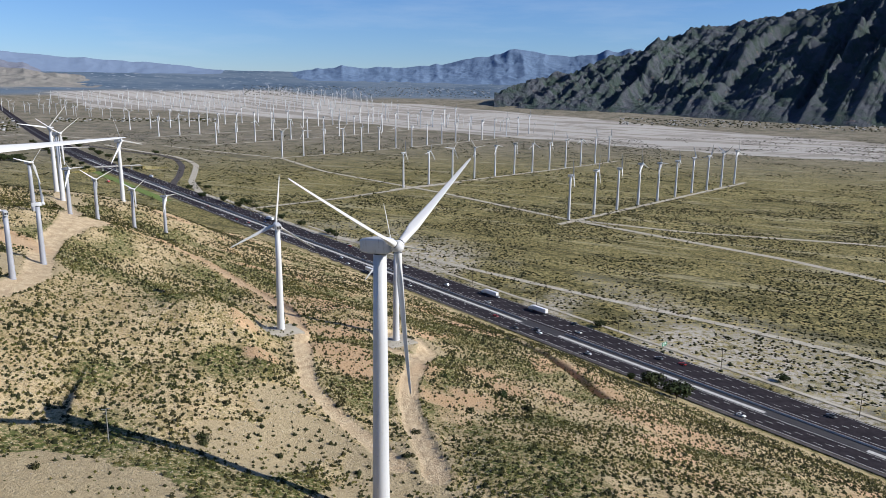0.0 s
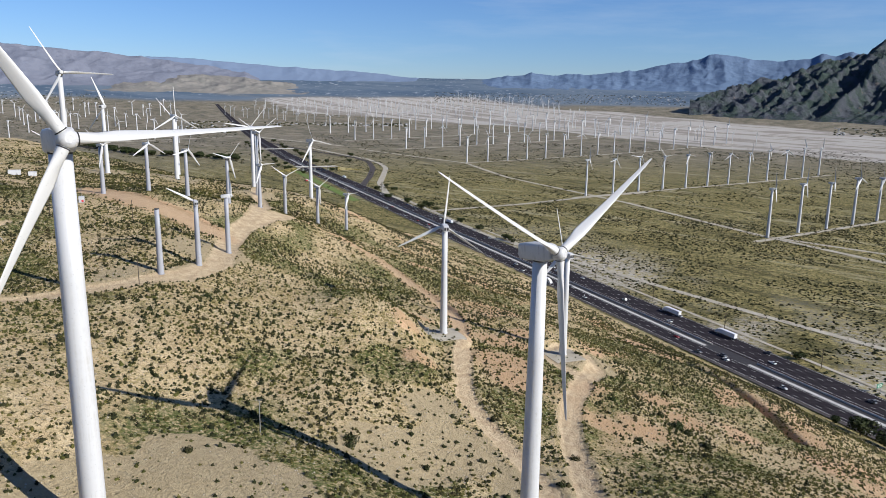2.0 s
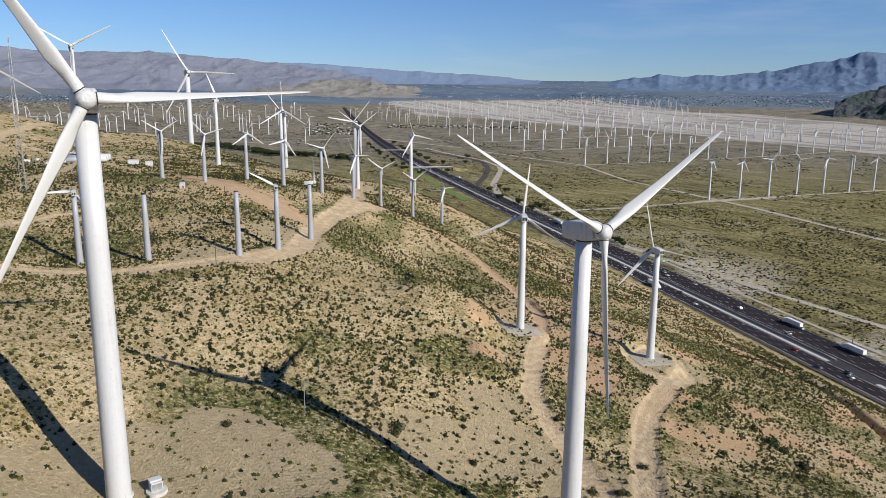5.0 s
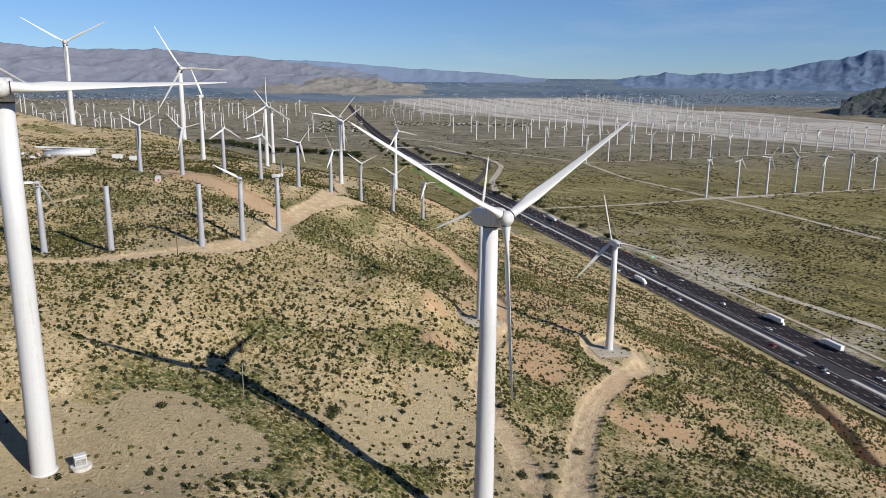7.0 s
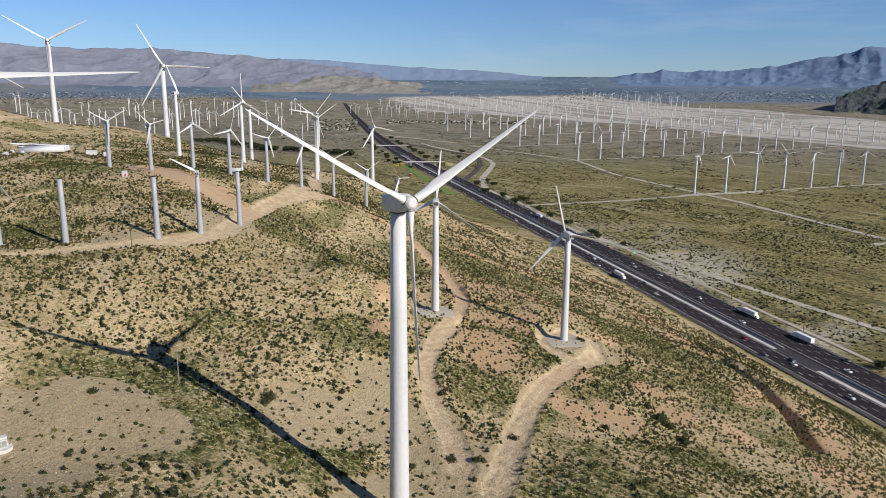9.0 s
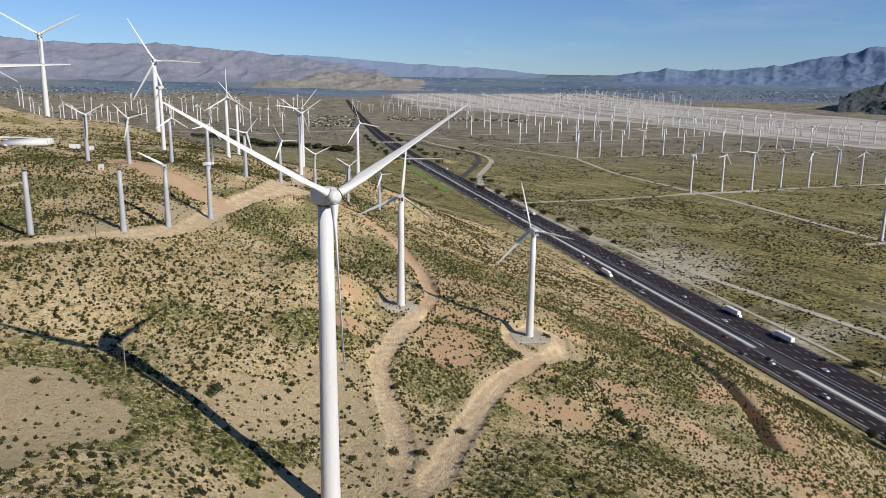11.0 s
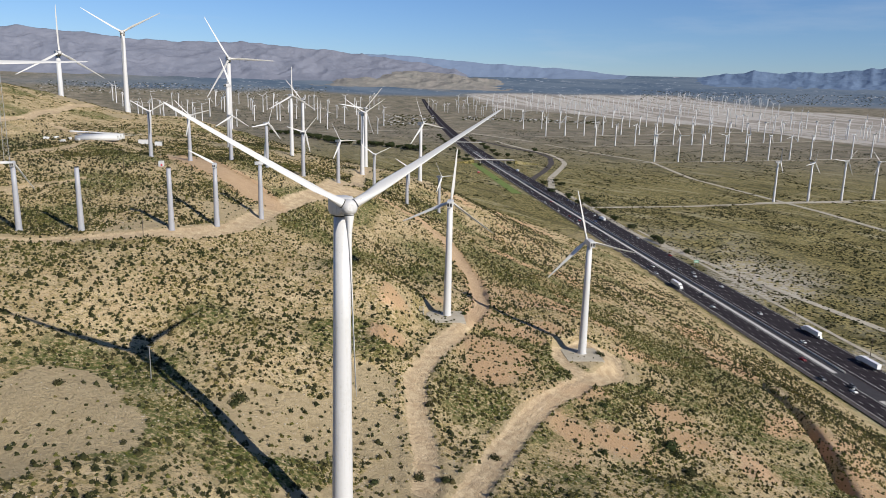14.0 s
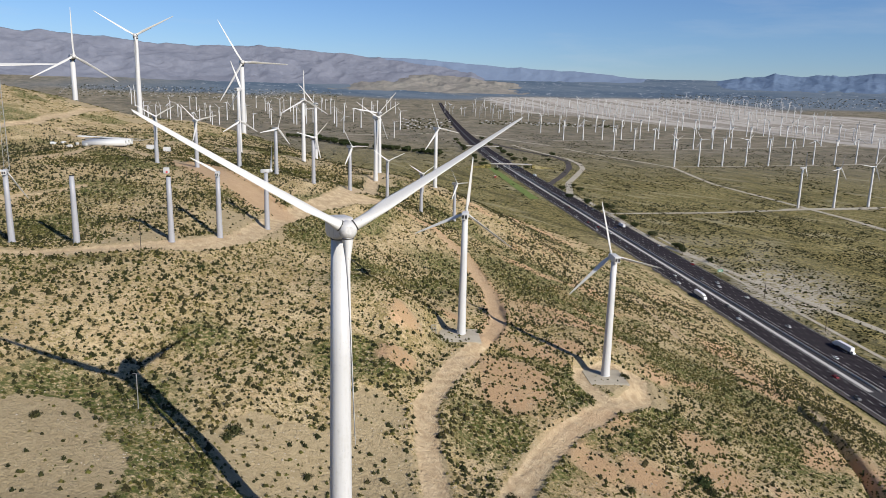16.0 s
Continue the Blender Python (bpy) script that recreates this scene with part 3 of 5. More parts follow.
polar_range("backdrop", [-43, -39, -35, -31, -27, -23, -19], [-0.2, 0.5, 0.95, 1.25, 1.0, 0.5, -0.2],
            3950, 4400, BROWN_HILL, "low bare brown hill in the valley", gully=35, scale=0.5, seed=120, radial=0.12, spread=260, rough=14, power=0.8)

# ------------------------------------------------------------------ wind turbines


def lathe(name, rings, sides=24, caps=True):
    """A round body about z from pairs of height and radius."""
    bm = bmesh.new()
    loops = [[bm.verts.new((r * math.cos(2 * math.pi * k / sides), r * math.sin(2 * math.pi * k / sides), z)) for k in range(sides)] for z, r in rings]
    for a, b in zip(loops, loops[1:]):
        for k in range(sides):
            bm.faces.new((a[k], a[(k + 1) % sides], b[(k + 1) % sides], b[k])).smooth = True
    if caps:
        bm.faces.new(loops[0][::-1])
        bm.faces.new(loops[-1])
    me = bpy.data.meshes.new(name)
    bm.to_mesh(me)
    bm.free()
    return me


def loft(name, sections):
    """A skin over closed loops of points."""
    bm = bmesh.new()
    loops = [[bm.verts.new(p) for p in loop] for loop in sections]
    n = len(loops[0])
    for a, b in zip(loops, loops[1:]):
        for k in range(n):
            bm.faces.new((a[k], a[(k + 1) % n], b[(k + 1) % n], b[k])).smooth = True
    bm.faces.new(loops[0][::-1])
    bm.faces.new(loops[-1])
    bmesh.ops.recalc_face_normals(bm, faces=bm.faces)
    me = bpy.data.meshes.new(name)
    bm.to_mesh(me)
    bm.free()
    return me


def blade_mesh(length, root, chord):
    """A blade along z, its flat side to the wind (x), from a round root to a narrow tip."""
    secs, n = [], 12
    for f, c, th, tw in ((0.0, root, 1.0, 0), (0.045, root, 1.0, 0), (0.13, chord * 0.8, 0.5, 20), (0.21, chord, 0.26, 15), (0.4, chord * 0.78, 0.19, 9),
                         (0.6, chord * 0.58, 0.16, 5), (0.8, chord * 0.42, 0.14, 2), (0.95, chord * 0.27, 0.13, 0), (0.99, chord * 0.16, 0.12, 0), (1.0, chord * 0.05, 0.12, 0)):
        loop, t = [], radians(tw)
        for k in range(n):
            a = 2 * math.pi * k / n
            px, py = 0.5 * c * th * math.sin(a), 0.5 * c * math.cos(a)
            if th < 0.9:
                px *= 0.75 + 0.5 * math.cos(a)
                py -= 0.18 * (c - root)
            loop.append((px * math.cos(t) - py * math.sin(t) + 0.012 * f * f * length, px * math.sin(t) + py * math.cos(t), f * length))
        secs.append(loop)
    return loft("blade", secs)


def nacelle_mesh(l, w, h, style):
    """A housing that reaches back from the hub along -x, over the tower's top."""
    secs = []
    rows = ((0.0, 0.62), (0.06, 0.86), (0.2, 1.0), (0.72, 1.0), (0.94, 0.86), (1.0, 0.70)) if style == "round" else ((0.0, 0.86), (0.03, 1.0), (0.5, 1.0), (0.97, 0.96), (1.0, 0.9))
    for f, k in rows:
        ww, hh, e = w * k / 2, h * k / 2, 0.28 if style == "round" else 0.1
        rx, rz = ww * e, hh * e
        loop = []
        for sx, sz, a0 in ((1, 1, 0), (-1, 1, 90), (-1, -1, 180), (1, -1, 270)):
            for da in (0, 30, 60, 90):
                a = radians(a0 + da)
                loop.append((-f * l, sx * (ww - rx) + rx * math.cos(a), sz * (hh - rz) + rz * math.sin(a)))
        secs.append(loop)
    return loft("nacelle", secs)


def box_mesh(name, lo, hi, bevel=0.0):
    bm = bmesh.new()
    bmesh.ops.create_cube(bm, size=1)
    for v in bm.verts:
        v.co = [lo[k] + (v.co[k] + 0.5) * (hi[k] - lo[k]) for k in range(3)]
    if bevel:
        bmesh.ops.bevel(bm, geom=bm.edges[:], offset=bevel, segments=2, affect="EDGES")
    me = bpy.data.meshes.new(name)
    bm.to_mesh(me)
    bm.free()
    return me


KINDS = {}


def turbine_kind(key, H, rb, rt, R, root, chord, nac, style, tower_mat, blade_mat, sides=28):
    ms = dict(H=H, R=R, nac=nac, style=style)
    l, w, h = nac
    rings = [(-4.0, rb * 1.0), (0.0, rb), (H * 0.33, rb + (rt - rb) * 0.36), (H * 0.66, rb + (rt - rb) * 0.70), (H - h * 0.5, rt)]
    ms["tower"] = lathe("tower", rings, sides)
    ms["nacelle"] = nacelle_mesh(l, w, h, style)
    hub_r = root * (0.78 if style == "round" else 0.98)
    ms["hub"] = lathe("hub", [(-hub_r * 0.9, hub_r * 0.75), (-hub_r * 0.6, hub_r * 1.05), (hub_r * 0.3, hub_r * 1.08), (hub_r * 0.75, hub_r * 0.85), (hub_r * 1.0, hub_r * 0.45)], 20)
    ms["blade"] = blade_mesh(R, root, chord)
    ms["root_ring"] = lathe("root_ring", [(hub_r * 0.94, root * 0.5), (hub_r * 0.94, root * 0.53), (hub_r * 1.06, root * 0.53), (hub_r * 1.06, root * 0.5)], 16, False)
    ms["root_ring"].materials.append(BLACK)
    ms["flange"] = lathe("flange", [(0, rb * 1.0), (0, rb * 1.12), (0.35, rb * 1.12), (0.35, rb * 0.98)], sides, False)
    ms["yaw_ring"] = lathe("yaw_ring", [(-0.12, rt * 1.0), (-0.12, rt * 1.06), (0.15, rt * 1.06), (0.15, rt * 0.9)], sides, False)
    for part_name, mat in (("tower", tower_mat), ("nacelle", SMUDGED if style == "round" else WHITE), ("hub", SMUDGED if style == "round" else WHITE), ("blade", blade_mat), ("flange", tower_mat), ("yaw_ring", BLACK)):
        ms[part_name].materials.append(mat)
    if style == "box":
        ms["hatch"] = box_mesh("hatch", (-0.06, -w * 0.17, -h * 0.28), (0.06, w * 0.17, h * 0.28), 0.03)
        ms["hatch"].materials.append(BLACK)
    KINDS[key] = ms


turbine_kind("large", 64.0, 1.98, 1.60, 33.0, 1.75, 2.35, (8.6, 3.5, 3.6), "round", WHITE, BLADE)
turbine_kind("slim", 64.0, 2.0, 1.38, 32.0, 1.6, 2.3, (8.2, 3.2, 3.3), "round", WHITE, BLADE)
turbine_kind("middle", 40.0, 1.45, 0.92, 18.5, 0.85, 1.55, (4.6, 2.0, 2.0), "box", WHITE, BLADE, 20)
turbine_kind("row", 59.0, 1.9, 1.25, 21.5, 1.2, 2.1, (6.5, 2.5, 2.5), "box", WHITE, BLADE, 14)
turbine_kind("small", 22.4, 1.05, 0.72, 10.5, 0.62, 1.25, (3.3, 1.3, 1.3), "box", GREY, BLADE, 16)


def part_of(name, me, parent, m):
    ob = new(name, me)
    ob.parent = parent
    ob.matrix_local = m
    return ob


def turbine(key, x, y, yaw, turn, label, group="", blades=3, head=True, scale=1.0, tilt=4.0, hub_z=None, pitch=(35.0, 35.0, 35.0)):
    """A wind turbine: yaw is the bearing of its rotor's axis, turn the first blade's angle from upright."""
    ms = KINDS[key]
    H, (l, w, h) = ms["H"], ms["nac"]
    root = new("wind_turbine")
    z = float(ground_at(x, y)) - 0.15
    if hub_z is not None:
        scale = (hub_z - z) / H
    root.matrix_world = pose(x, y, z, 0, 0, yaw) @ Matrix.Scale(scale, 4)
    tagged(root, label, "wind turbine", group)
    part_of("tower", ms["tower"], root, Matrix())
    part_of("flange", ms["flange"], root, Matrix())
    part_of("yaw_ring", ms["yaw_ring"], root, Matrix.Translation((0, 0, H - h * 0.5)))
    if head:
        front = l * 0.42
        nac = part_of("nacelle", ms["nacelle"], root, pose(0, 0, H, 0, -tilt, 0) @ pose(front, 0, 0))
        if "hatch" in ms:
            part_of("hatch", ms["hatch"], nac, pose(-l, w * 0.22, 0))
            part_of("hatch", ms["hatch"], nac, pose(-l, -w * 0.22, 0))
        shaft = pose(0, 0, H, 0, -tilt, 0) @ pose(front + 0.045 * ms["R"], 0, 0)
        part_of("hub", ms["hub"], root, shaft @ pose(0, 0, 0, 0, 90, 0))
        for k in range(blades):
            blade = part_of("blade", ms["blade"], root, shaft @ pose(0, 0, 0, -(turn + 120 * k), 0, 0) @ pose(0, 0, 0, 0, 0, pitch[k % 3]))
            if ms["style"] == "round":
                part_of("root_ring", ms["root_ring"], blade, Matrix())
    return root


turbine("slim", -13.0, 140.1, -38, 60.0, "large white wind turbine on a tall tubular tower", hub_z=70.3, pitch=(-65, -89, 45), tilt=5.5)
turbine("large", -82.2, 102.5, -37, 88, "large white wind turbine with dirt-streaked tower and spinner", hub_z=90.7, pitch=(-60, -45, -45), tilt=5.0)
turbine("middle", -58.2, 257.6, 114, 354, "white wind turbine on a pale graded pad")
turbine("middle", -15.3, 279.3, 130, 15, "white wind turbine beside the looping dirt track")

rng = random.Random(5)
for x, y, yaw, turn, kind_of, n in ((-301, 390, 100, 20, "middle", 2), (-272, 418, -30, 0, "middle", 3), (-300, 462, 150, 40, "middle", 1), (-222, 430, -20, 60, "middle", 3),
                                    (-239, 457, 140, 80, "middle", 3), (-205, 475, -20, -20, "middle", 3)):
    turbine(kind_of, x, y, yaw, turn, "white wind turbine standing on the hill crest", "white turbines on the hill", n)
for x, y, yaw, turn, hub_z, label in ((-468, 551, -37, -30, 113, "tall white wind turbine behind the hill crest"), (-555, 503, -40, 60, 134.5, "tall white wind turbine with raised blades behind the crest"),
                                      (-731, 549, -20, 0, 119, "tall white wind turbine far along the ridge")):
    turbine("large", x, y, yaw, turn, label, "tall turbines beyond the crest", hub_z=hub_z)

for x, y, yaw, turn, n, head in ((-179, 179.5, 140, 90, 2, True), (-162, 190.6, 0, 0, 0, False), (-143.5, 212, 0, 0, 0, False), (-140.5, 229.7, 130, 60, 2, True), (-144, 256, 30, 25, 1, True)):
    turbine("small", x, y, yaw, turn, "old grey wind turbine tower with a stripped or damaged rotor", "small grey turbines", n, head)
for x, y, turn in ((-248, 287, 60), (-230, 296, 75), (-216, 310, 0), (-203, 322, 20), (-185, 329, 45), (-179, 350, 330), (-184, 390, 65), (-170, 404, 60), (-160, 425, 330)):
    turbine("small", x, y, rng.uniform(-40, -10), turn, "small old wind turbine on a grey steel tower", "small grey turbines")

U = np.array([0.69, 0.724])
for start, count, gap in (((180, 895), 10, 62), ((-40, 1198), 12, 62), ((-341, 1706), 17, 62), ((-577, 1996), 17, 62), ((-796, 2172), 16, 66)):
    row_line = [tuple(np.array(start) + U * gap * k + np.array([7.0, -6.0])) for k in (-0.6, 1, count * 0.5, count - 0.5)]
    tagged(strip("road", dense(row_line), 4.2, 0.37, DIRT), "pale dirt road along a row of turbines", "road", kind="structure")

for start, count, gap in (((180, 895), 10, 62), ((-40, 1198), 12, 62), ((-341, 1706), 17, 62), ((-577, 1996), 17, 62), ((-796, 2172), 16, 66), ((-945, 2335), 13, 68)):
    for k in range(count):
        p = np.array(start) + U * gap * k
        turbine("row", p[0], p[1], rng.uniform(-60, 20), rng.uniform(0, 120), "white wind turbine in a straight row on the plain", "turbine rows on the plain", scale=rng.uniform(0.96, 1.04))

# far field of turbines, too many to count, over and beyond the wash


def fast_mesh(name, verts, faces):
    """A mesh from arrays of places and of triangles or quads."""
    me = bpy.data.meshes.new(name)
    n, k = faces.shape
    me.vertices.add(len(verts))
    me.vertices.foreach_set("co", np.asarray(verts, np.float32).ravel())
    me.loops.add(n * k)
    me.loops.foreach_set("vertex_index", faces.ravel().astype(np.int32))
    me.polygons.add(n)
    me.polygons.foreach_set("loop_start", np.arange(0, n * k, k, dtype=np.int32))
    me.update(calc_edges=True)
    return me


def scatter_mesh(name, x, y, z, yaw, sx, sz, verts, faces, jitter, gen):
    """Many rough copies of a small shape in one mesh."""
    n, m = len(x), len(verts)
    v = np.repeat(verts[None], n, 0) * (1 + jitter * gen.uniform(-1, 1, (n, m, 1)))
    v = v + jitter * 0.25 * gen.uniform(-1, 1, (n, m, 3))
    c, s = np.cos(yaw)[:, None], np.sin(yaw)[:, None]
    px = (v[:, :, 0] * c - v[:, :, 1] * s) * sx[:, None] + x[:, None]
    py = (v[:, :, 0] * s + v[:, :, 1] * c) * sx[:, None] + y[:, None]
    pz = v[:, :, 2] * sz[:, None] + z[:, None]
    allv = np.stack([px, py, pz], -1).reshape(-1, 3)
    allf = (faces[None] + (np.arange(n) * m)[:, None, None]).reshape(-1, faces.shape[1])
    return fast_mesh(name, allv, allf)


def shape_arrays(bm):
    bmesh.ops.triangulate(bm, faces=bm.faces)
    bm.verts.index_update()
    v = np.array([p.co[:] for p in bm.verts])
    f = np.array([[p.index for p in face.verts] for face in bm.faces])
    bm.free()
    return v, f


def dome(levels):
    bm = bmesh.new()
    bmesh.ops.create_icosphere(bm, subdivisions=levels, radius=1.0)
    for v in bm.verts:
        v.co.z = max(v.co.z, -0.35)
    return shape_arrays(bm)


def turbine_arrays(turn):
    bm = bmesh.new()
    bmesh.ops.create_cone(bm, segments=6, radius1=0.034, radius2=0.021, depth=1.0, cap_ends=True, matrix=Matrix.Translation((0, 0, 0.5)))
    bmesh.ops.create_cube(bm, size=1, matrix=Matrix.Translation((0, 0, 1.0)) @ Matrix.Diagonal((0.10, 0.045, 0.045, 1)))
    for k in range(3):
        bmesh.ops.create_cone(bm, segments=4, radius1=0.024, radius2=0.008, depth=0.37, cap_ends=True,
                              matrix=pose(0.06, 0, 1.0, turn + 120 * k) @ Matrix.Translation((0, 0, 0.19)))
    return shape_arrays(bm)


gen = np.random.default_rng(11)
far_xy = []
for k, (x0, y0, x1, y1, n) in enumerate(((-1560, 2700, -1100, 2660, 16), (-1480, 2830, -820, 2960, 22), (-1560, 3000, -560, 3070, 30), (-1480, 3150, -380, 3190, 34), (-1330, 3290, -160, 3230, 34),
                                         (-1180, 3330, -250, 3400, 26), (-900, 3520, -330, 3560, 18), (-760, 3640, -330, 3640, 14), (-420, 2880, 160, 2680, 16), (-250, 2760, 260, 2560, 12), (20, 2660, 420, 2400, 10))):
    for t in np.linspace(0, 1, n):
        far_xy.append((x0 + (x1 - x0) * t + gen.normal(0, 9), y0 + (y1 - y0) * t + gen.normal(0, 14)))
far_xy = np.array(far_xy)
for k, turn in enumerate((10, 50, 85)):
    p = far_xy[k::3]
    v, f = turbine_arrays(turn)
    h = gen.uniform(30, 40, len(p))
    me = scatter_mesh("far_turbines", p[:, 0], p[:, 1], ground_z(p[:, 0], p[:, 1]) - 0.3, np.radians(gen.uniform(-70, 10, len(p))), h, h, v, f, 0.0, gen)
    tagged(link("far_turbines", me, WHITE), "distant ranks of white wind turbines beyond the wash", "wind turbine", kind="stuff")

for k in range(60):
    az, r = radians(-53 + 21 * ((k * 0.618) % 1)), 2150 + 1150 * gen.uniform() ** 0.8
    x, y = r * math.sin(az), r * math.cos(az)
    if across(x, y) < -200:
        turbine("row", x, y, gen.uniform(-60, 20), gen.uniform(0, 120), "white wind turbine on the low land behind the hill", "turbines behind the hill", scale=gen.uniform(0.72, 1.05))

# ------------------------------------------------------------------ scrub, shrubs, stones
SCRUB = foliage("desert_scrub", (0.105, 0.103, 0.026), (0.026, 0.029, 0.009), (0.15, 0.125, 0.038))
SHRUB = foliage("dark_shrub", (0.042, 0.044, 0.016), (0.015, 0.019, 0.007), (0.066, 0.054, 0.023))
GRASS_TUFT = foliage("green_herbs", (0.085, 0.110, 0.018), (0.050, 0.068, 0.013), (0.13, 0.12, 0.03))
STONE = plain_material("pale_stone", (0.34, 0.30, 0.225), (0.46, 0.41, 0.33), 0.8, 0.95)


def sow(name, n, box, size, flat, mat, label, category, keep, shape, jitter=0.32, seed=1, ground=ground_at):
    g = np.random.default_rng(seed)
    x, y = g.uniform(box[0], box[1], n), g.uniform(box[2], box[3], n)
    ok = keep(x, y, g.uniform(0, 1, n))
    x, y = x[ok], y[ok]
    sx = np.exp(np.clip(g.normal(0, 0.30, len(x)), -0.8, 0.6)) * size
    sz = sx * flat * g.uniform(0.7, 1.3, len(x))
    me = scatter_mesh(name, x, y, ground(x, y) + 0.12 * sz, g.uniform(0, 6.28, len(x)), sx, sz, *shape, jitter, g)
    return tagged(link(name, me, mat), label, category, kind="stuff")


def on_hill(x, y):
    s = across(x, y)
    return (s < -34) & (s > -620) & (along(x, y) < 420)


def seen_near(x, y):
    return np.hypot(x - 20, y - 20) < 330


def hill_scrub(x, y, u):
    d = 0.35 + 0.95 * smooth(0.40, 0.62, fbm(x / 26, y / 26, 3, 5)) 
    return on_hill(x, y) & (u < d * (1 - 0.93 * bareness(x, y)) * (1 - track_profile(x, y)[0]) * np.where(seen_near(x, y), 1.0, 0.55))




def tuft(n, seed, size=0.5):
    """A ragged clump of small leaf blades in a low dome."""
    g = np.random.default_rng(seed)
    d = g.normal(0, 1, (n, 3))
    d /= np.linalg.norm(d, axis=1)[:, None]
    d[:, 2] = np.abs(d[:, 2]) * 0.95
    c = d * g.uniform(0.25, 0.85, (n, 1))
    e1 = g.normal(0, 1, (n, 3))
    e1 /= np.linalg.norm(e1, axis=1)[:, None]
    e2 = np.cross(e1, d)
    e2 /= np.linalg.norm(e2, axis=1)[:, None] + 1e-6
    v = np.stack([c - e1 * size, c + e1 * size * 0.8, c + (e2 * 0.9 + d * 0.4) * size], 1).reshape(-1, 3)
    return v, np.arange(3 * n).reshape(-1, 3)


OCTA = (np.array([(1, 0, 0), (-1, 0, 0), (0, 1, 0), (0, -1, 0), (0, 0, 0.9), (0, 0, -0.6)], float), np.array([(0, 2, 4), (2, 1, 4), (1, 3, 4), (3, 0, 4), (2, 0, 5), (1, 2, 5), (3, 1, 5), (0, 3, 5)]))


def bush(n, seed):
    """A small dense heart with loose leaf blades round it."""
    core = np.array([(0.78, 0.1, -0.1), (-0.1, 0.8, -0.1), (-0.78, -0.1, -0.1), (0.1, -0.76, -0.1), (0.05, 0, 0.8)])
    v, f = tuft(n, seed, 0.42)
    return np.concatenate([core, v]), np.concatenate([np.array([(0, 1, 4), (1, 2, 4), (2, 3, 4), (3, 0, 4)]), f + 5])


LOW, TUFT, SPRIG, BUSH = dome(1), tuft(13, 1), tuft(8, 3, 0.6), bush(8, 4)
sow("scrub", 145000, (-330, 205, 66, 440), 0.47, 0.76, SCRUB, "low olive desert scrub dotted over the hill", "scrub", hill_scrub, BUSH, seed=2)
sow("shrubs", 68000, (-420, 205, 66, 560), 0.64, 0.88, SHRUB, "dark rounded creosote shrubs over the hill", "shrub",
    lambda x, y, u: on_hill(x, y) & (u < (0.25 + 0.9 * smooth(0.42, 0.6, fbm(x / 40, y / 40, 3, 9))) * (1 - 0.85 * bareness(x, y)) * (1 - track_profile(x, y)[0])), BUSH, 0.3, seed=3)
sow("herbs", 60000, (-330, 205, 66, 440), 0.36, 0.5, GRASS_TUFT, "patches of fresh green herbs between the scrub", "herbs",
    lambda x, y, u: on_hill(x, y) & (u < 1.1 * smooth(0.54, 0.68, fbm(x / 30, y / 30, 3, 77)) * (1 - bareness(x, y))) & seen_near(x, y), SPRIG, seed=4)
sow("stones", 42000, (-330, 128, 66, 400), 0.17, 0.7, STONE, "pale loose stones strewn over the slope", "stones", lambda x, y, u: on_hill(x, y) & seen_near(x, y) & (track_profile(x, y)[0] < 0.3) & (u < 0.25 + 0.75 * (fbm(x / 20, y / 20, 2, 15) > 0.5)), OCTA, 0.5, seed=6)
sow("far_scrub", 22000, (-700, 60, 330, 800), 0.9, 0.6, SCRUB, "low scrub on the far flank of the hill", "scrub", lambda x, y, u: on_hill(x, y) & ~seen_near(x, y) & (u < 0.7 * (1 - bareness(x, y))), TUFT, seed=7)


def plain_brush(x, y, u):
    s = across(x, y)
    dense_here = np.where(s < 130, 0.25 + 0.6 * smooth(0.45, 0.6, fbm(x / 18, y / 18, 3, 33)), 0.75 * smooth(0.35, 0.6, fbm(x / 60, y / 60, 3, 34)))
    return (s > 28) & (np.abs(s - 37) > 4.2) & (u < dense_here)


sow("plain_brush", 110000, (-450, 750, 130, 1100), 1.0, 0.7, SHRUB, "dark low brush scattered over the stony plain", "brush", plain_brush, OCTA, 0.35, seed=8, ground=ground_z)
sow("plain_brush", 40000, (-1000, 1500, 900, 2300), 2.3, 0.42, SHRUB, "dark low brush scattered over the far plain", "brush",
    lambda x, y, u: (across(x, y) > 34) & (u < 0.75 * smooth(0.4, 0.6, fbm(x / 90, y / 90, 3, 34))), SPRIG, seed=9, ground=ground_z)
sow("plain_brush", 16000, (-2300, -150, 560, 2300), 3.0, 0.4, SHRUB, "dark low brush over the flat behind the hill", "brush",
    lambda x, y, u: (across(x, y) < -40) & (along(x, y) > 430) & (np.hypot(x, y) > 600) & (u < 0.8 * smooth(0.42, 0.6, fbm(x / 120, y / 60, 3, 36))), SPRIG, seed=10)

# ------------------------------------------------------------------ things along the highway
STEEL = plain_material("galvanised_steel", (0.34, 0.35, 0.36), (0.46, 0.46, 0.46), 2.0, 0.45, 0.7)
GLASS_DARK = plain_material("tinted_glass", (0.01, 0.012, 0.015), (0.02, 0.022, 0.026), 1.0, 0.08)
RUBBER = plain_material("tyre_rubber", (0.018, 0.018, 0.018), (0.03, 0.03, 0.03), 4.0, 0.9)
RED = plain_material("red_paint", (0.55, 0.05, 0.05), (0.48, 0.04, 0.045), 2.0, 0.5)
GREEN_SIGN = plain_material("green_sign_face", (0.02, 0.16, 0.08), (0.025, 0.19, 0.10), 2.0, 0.5)
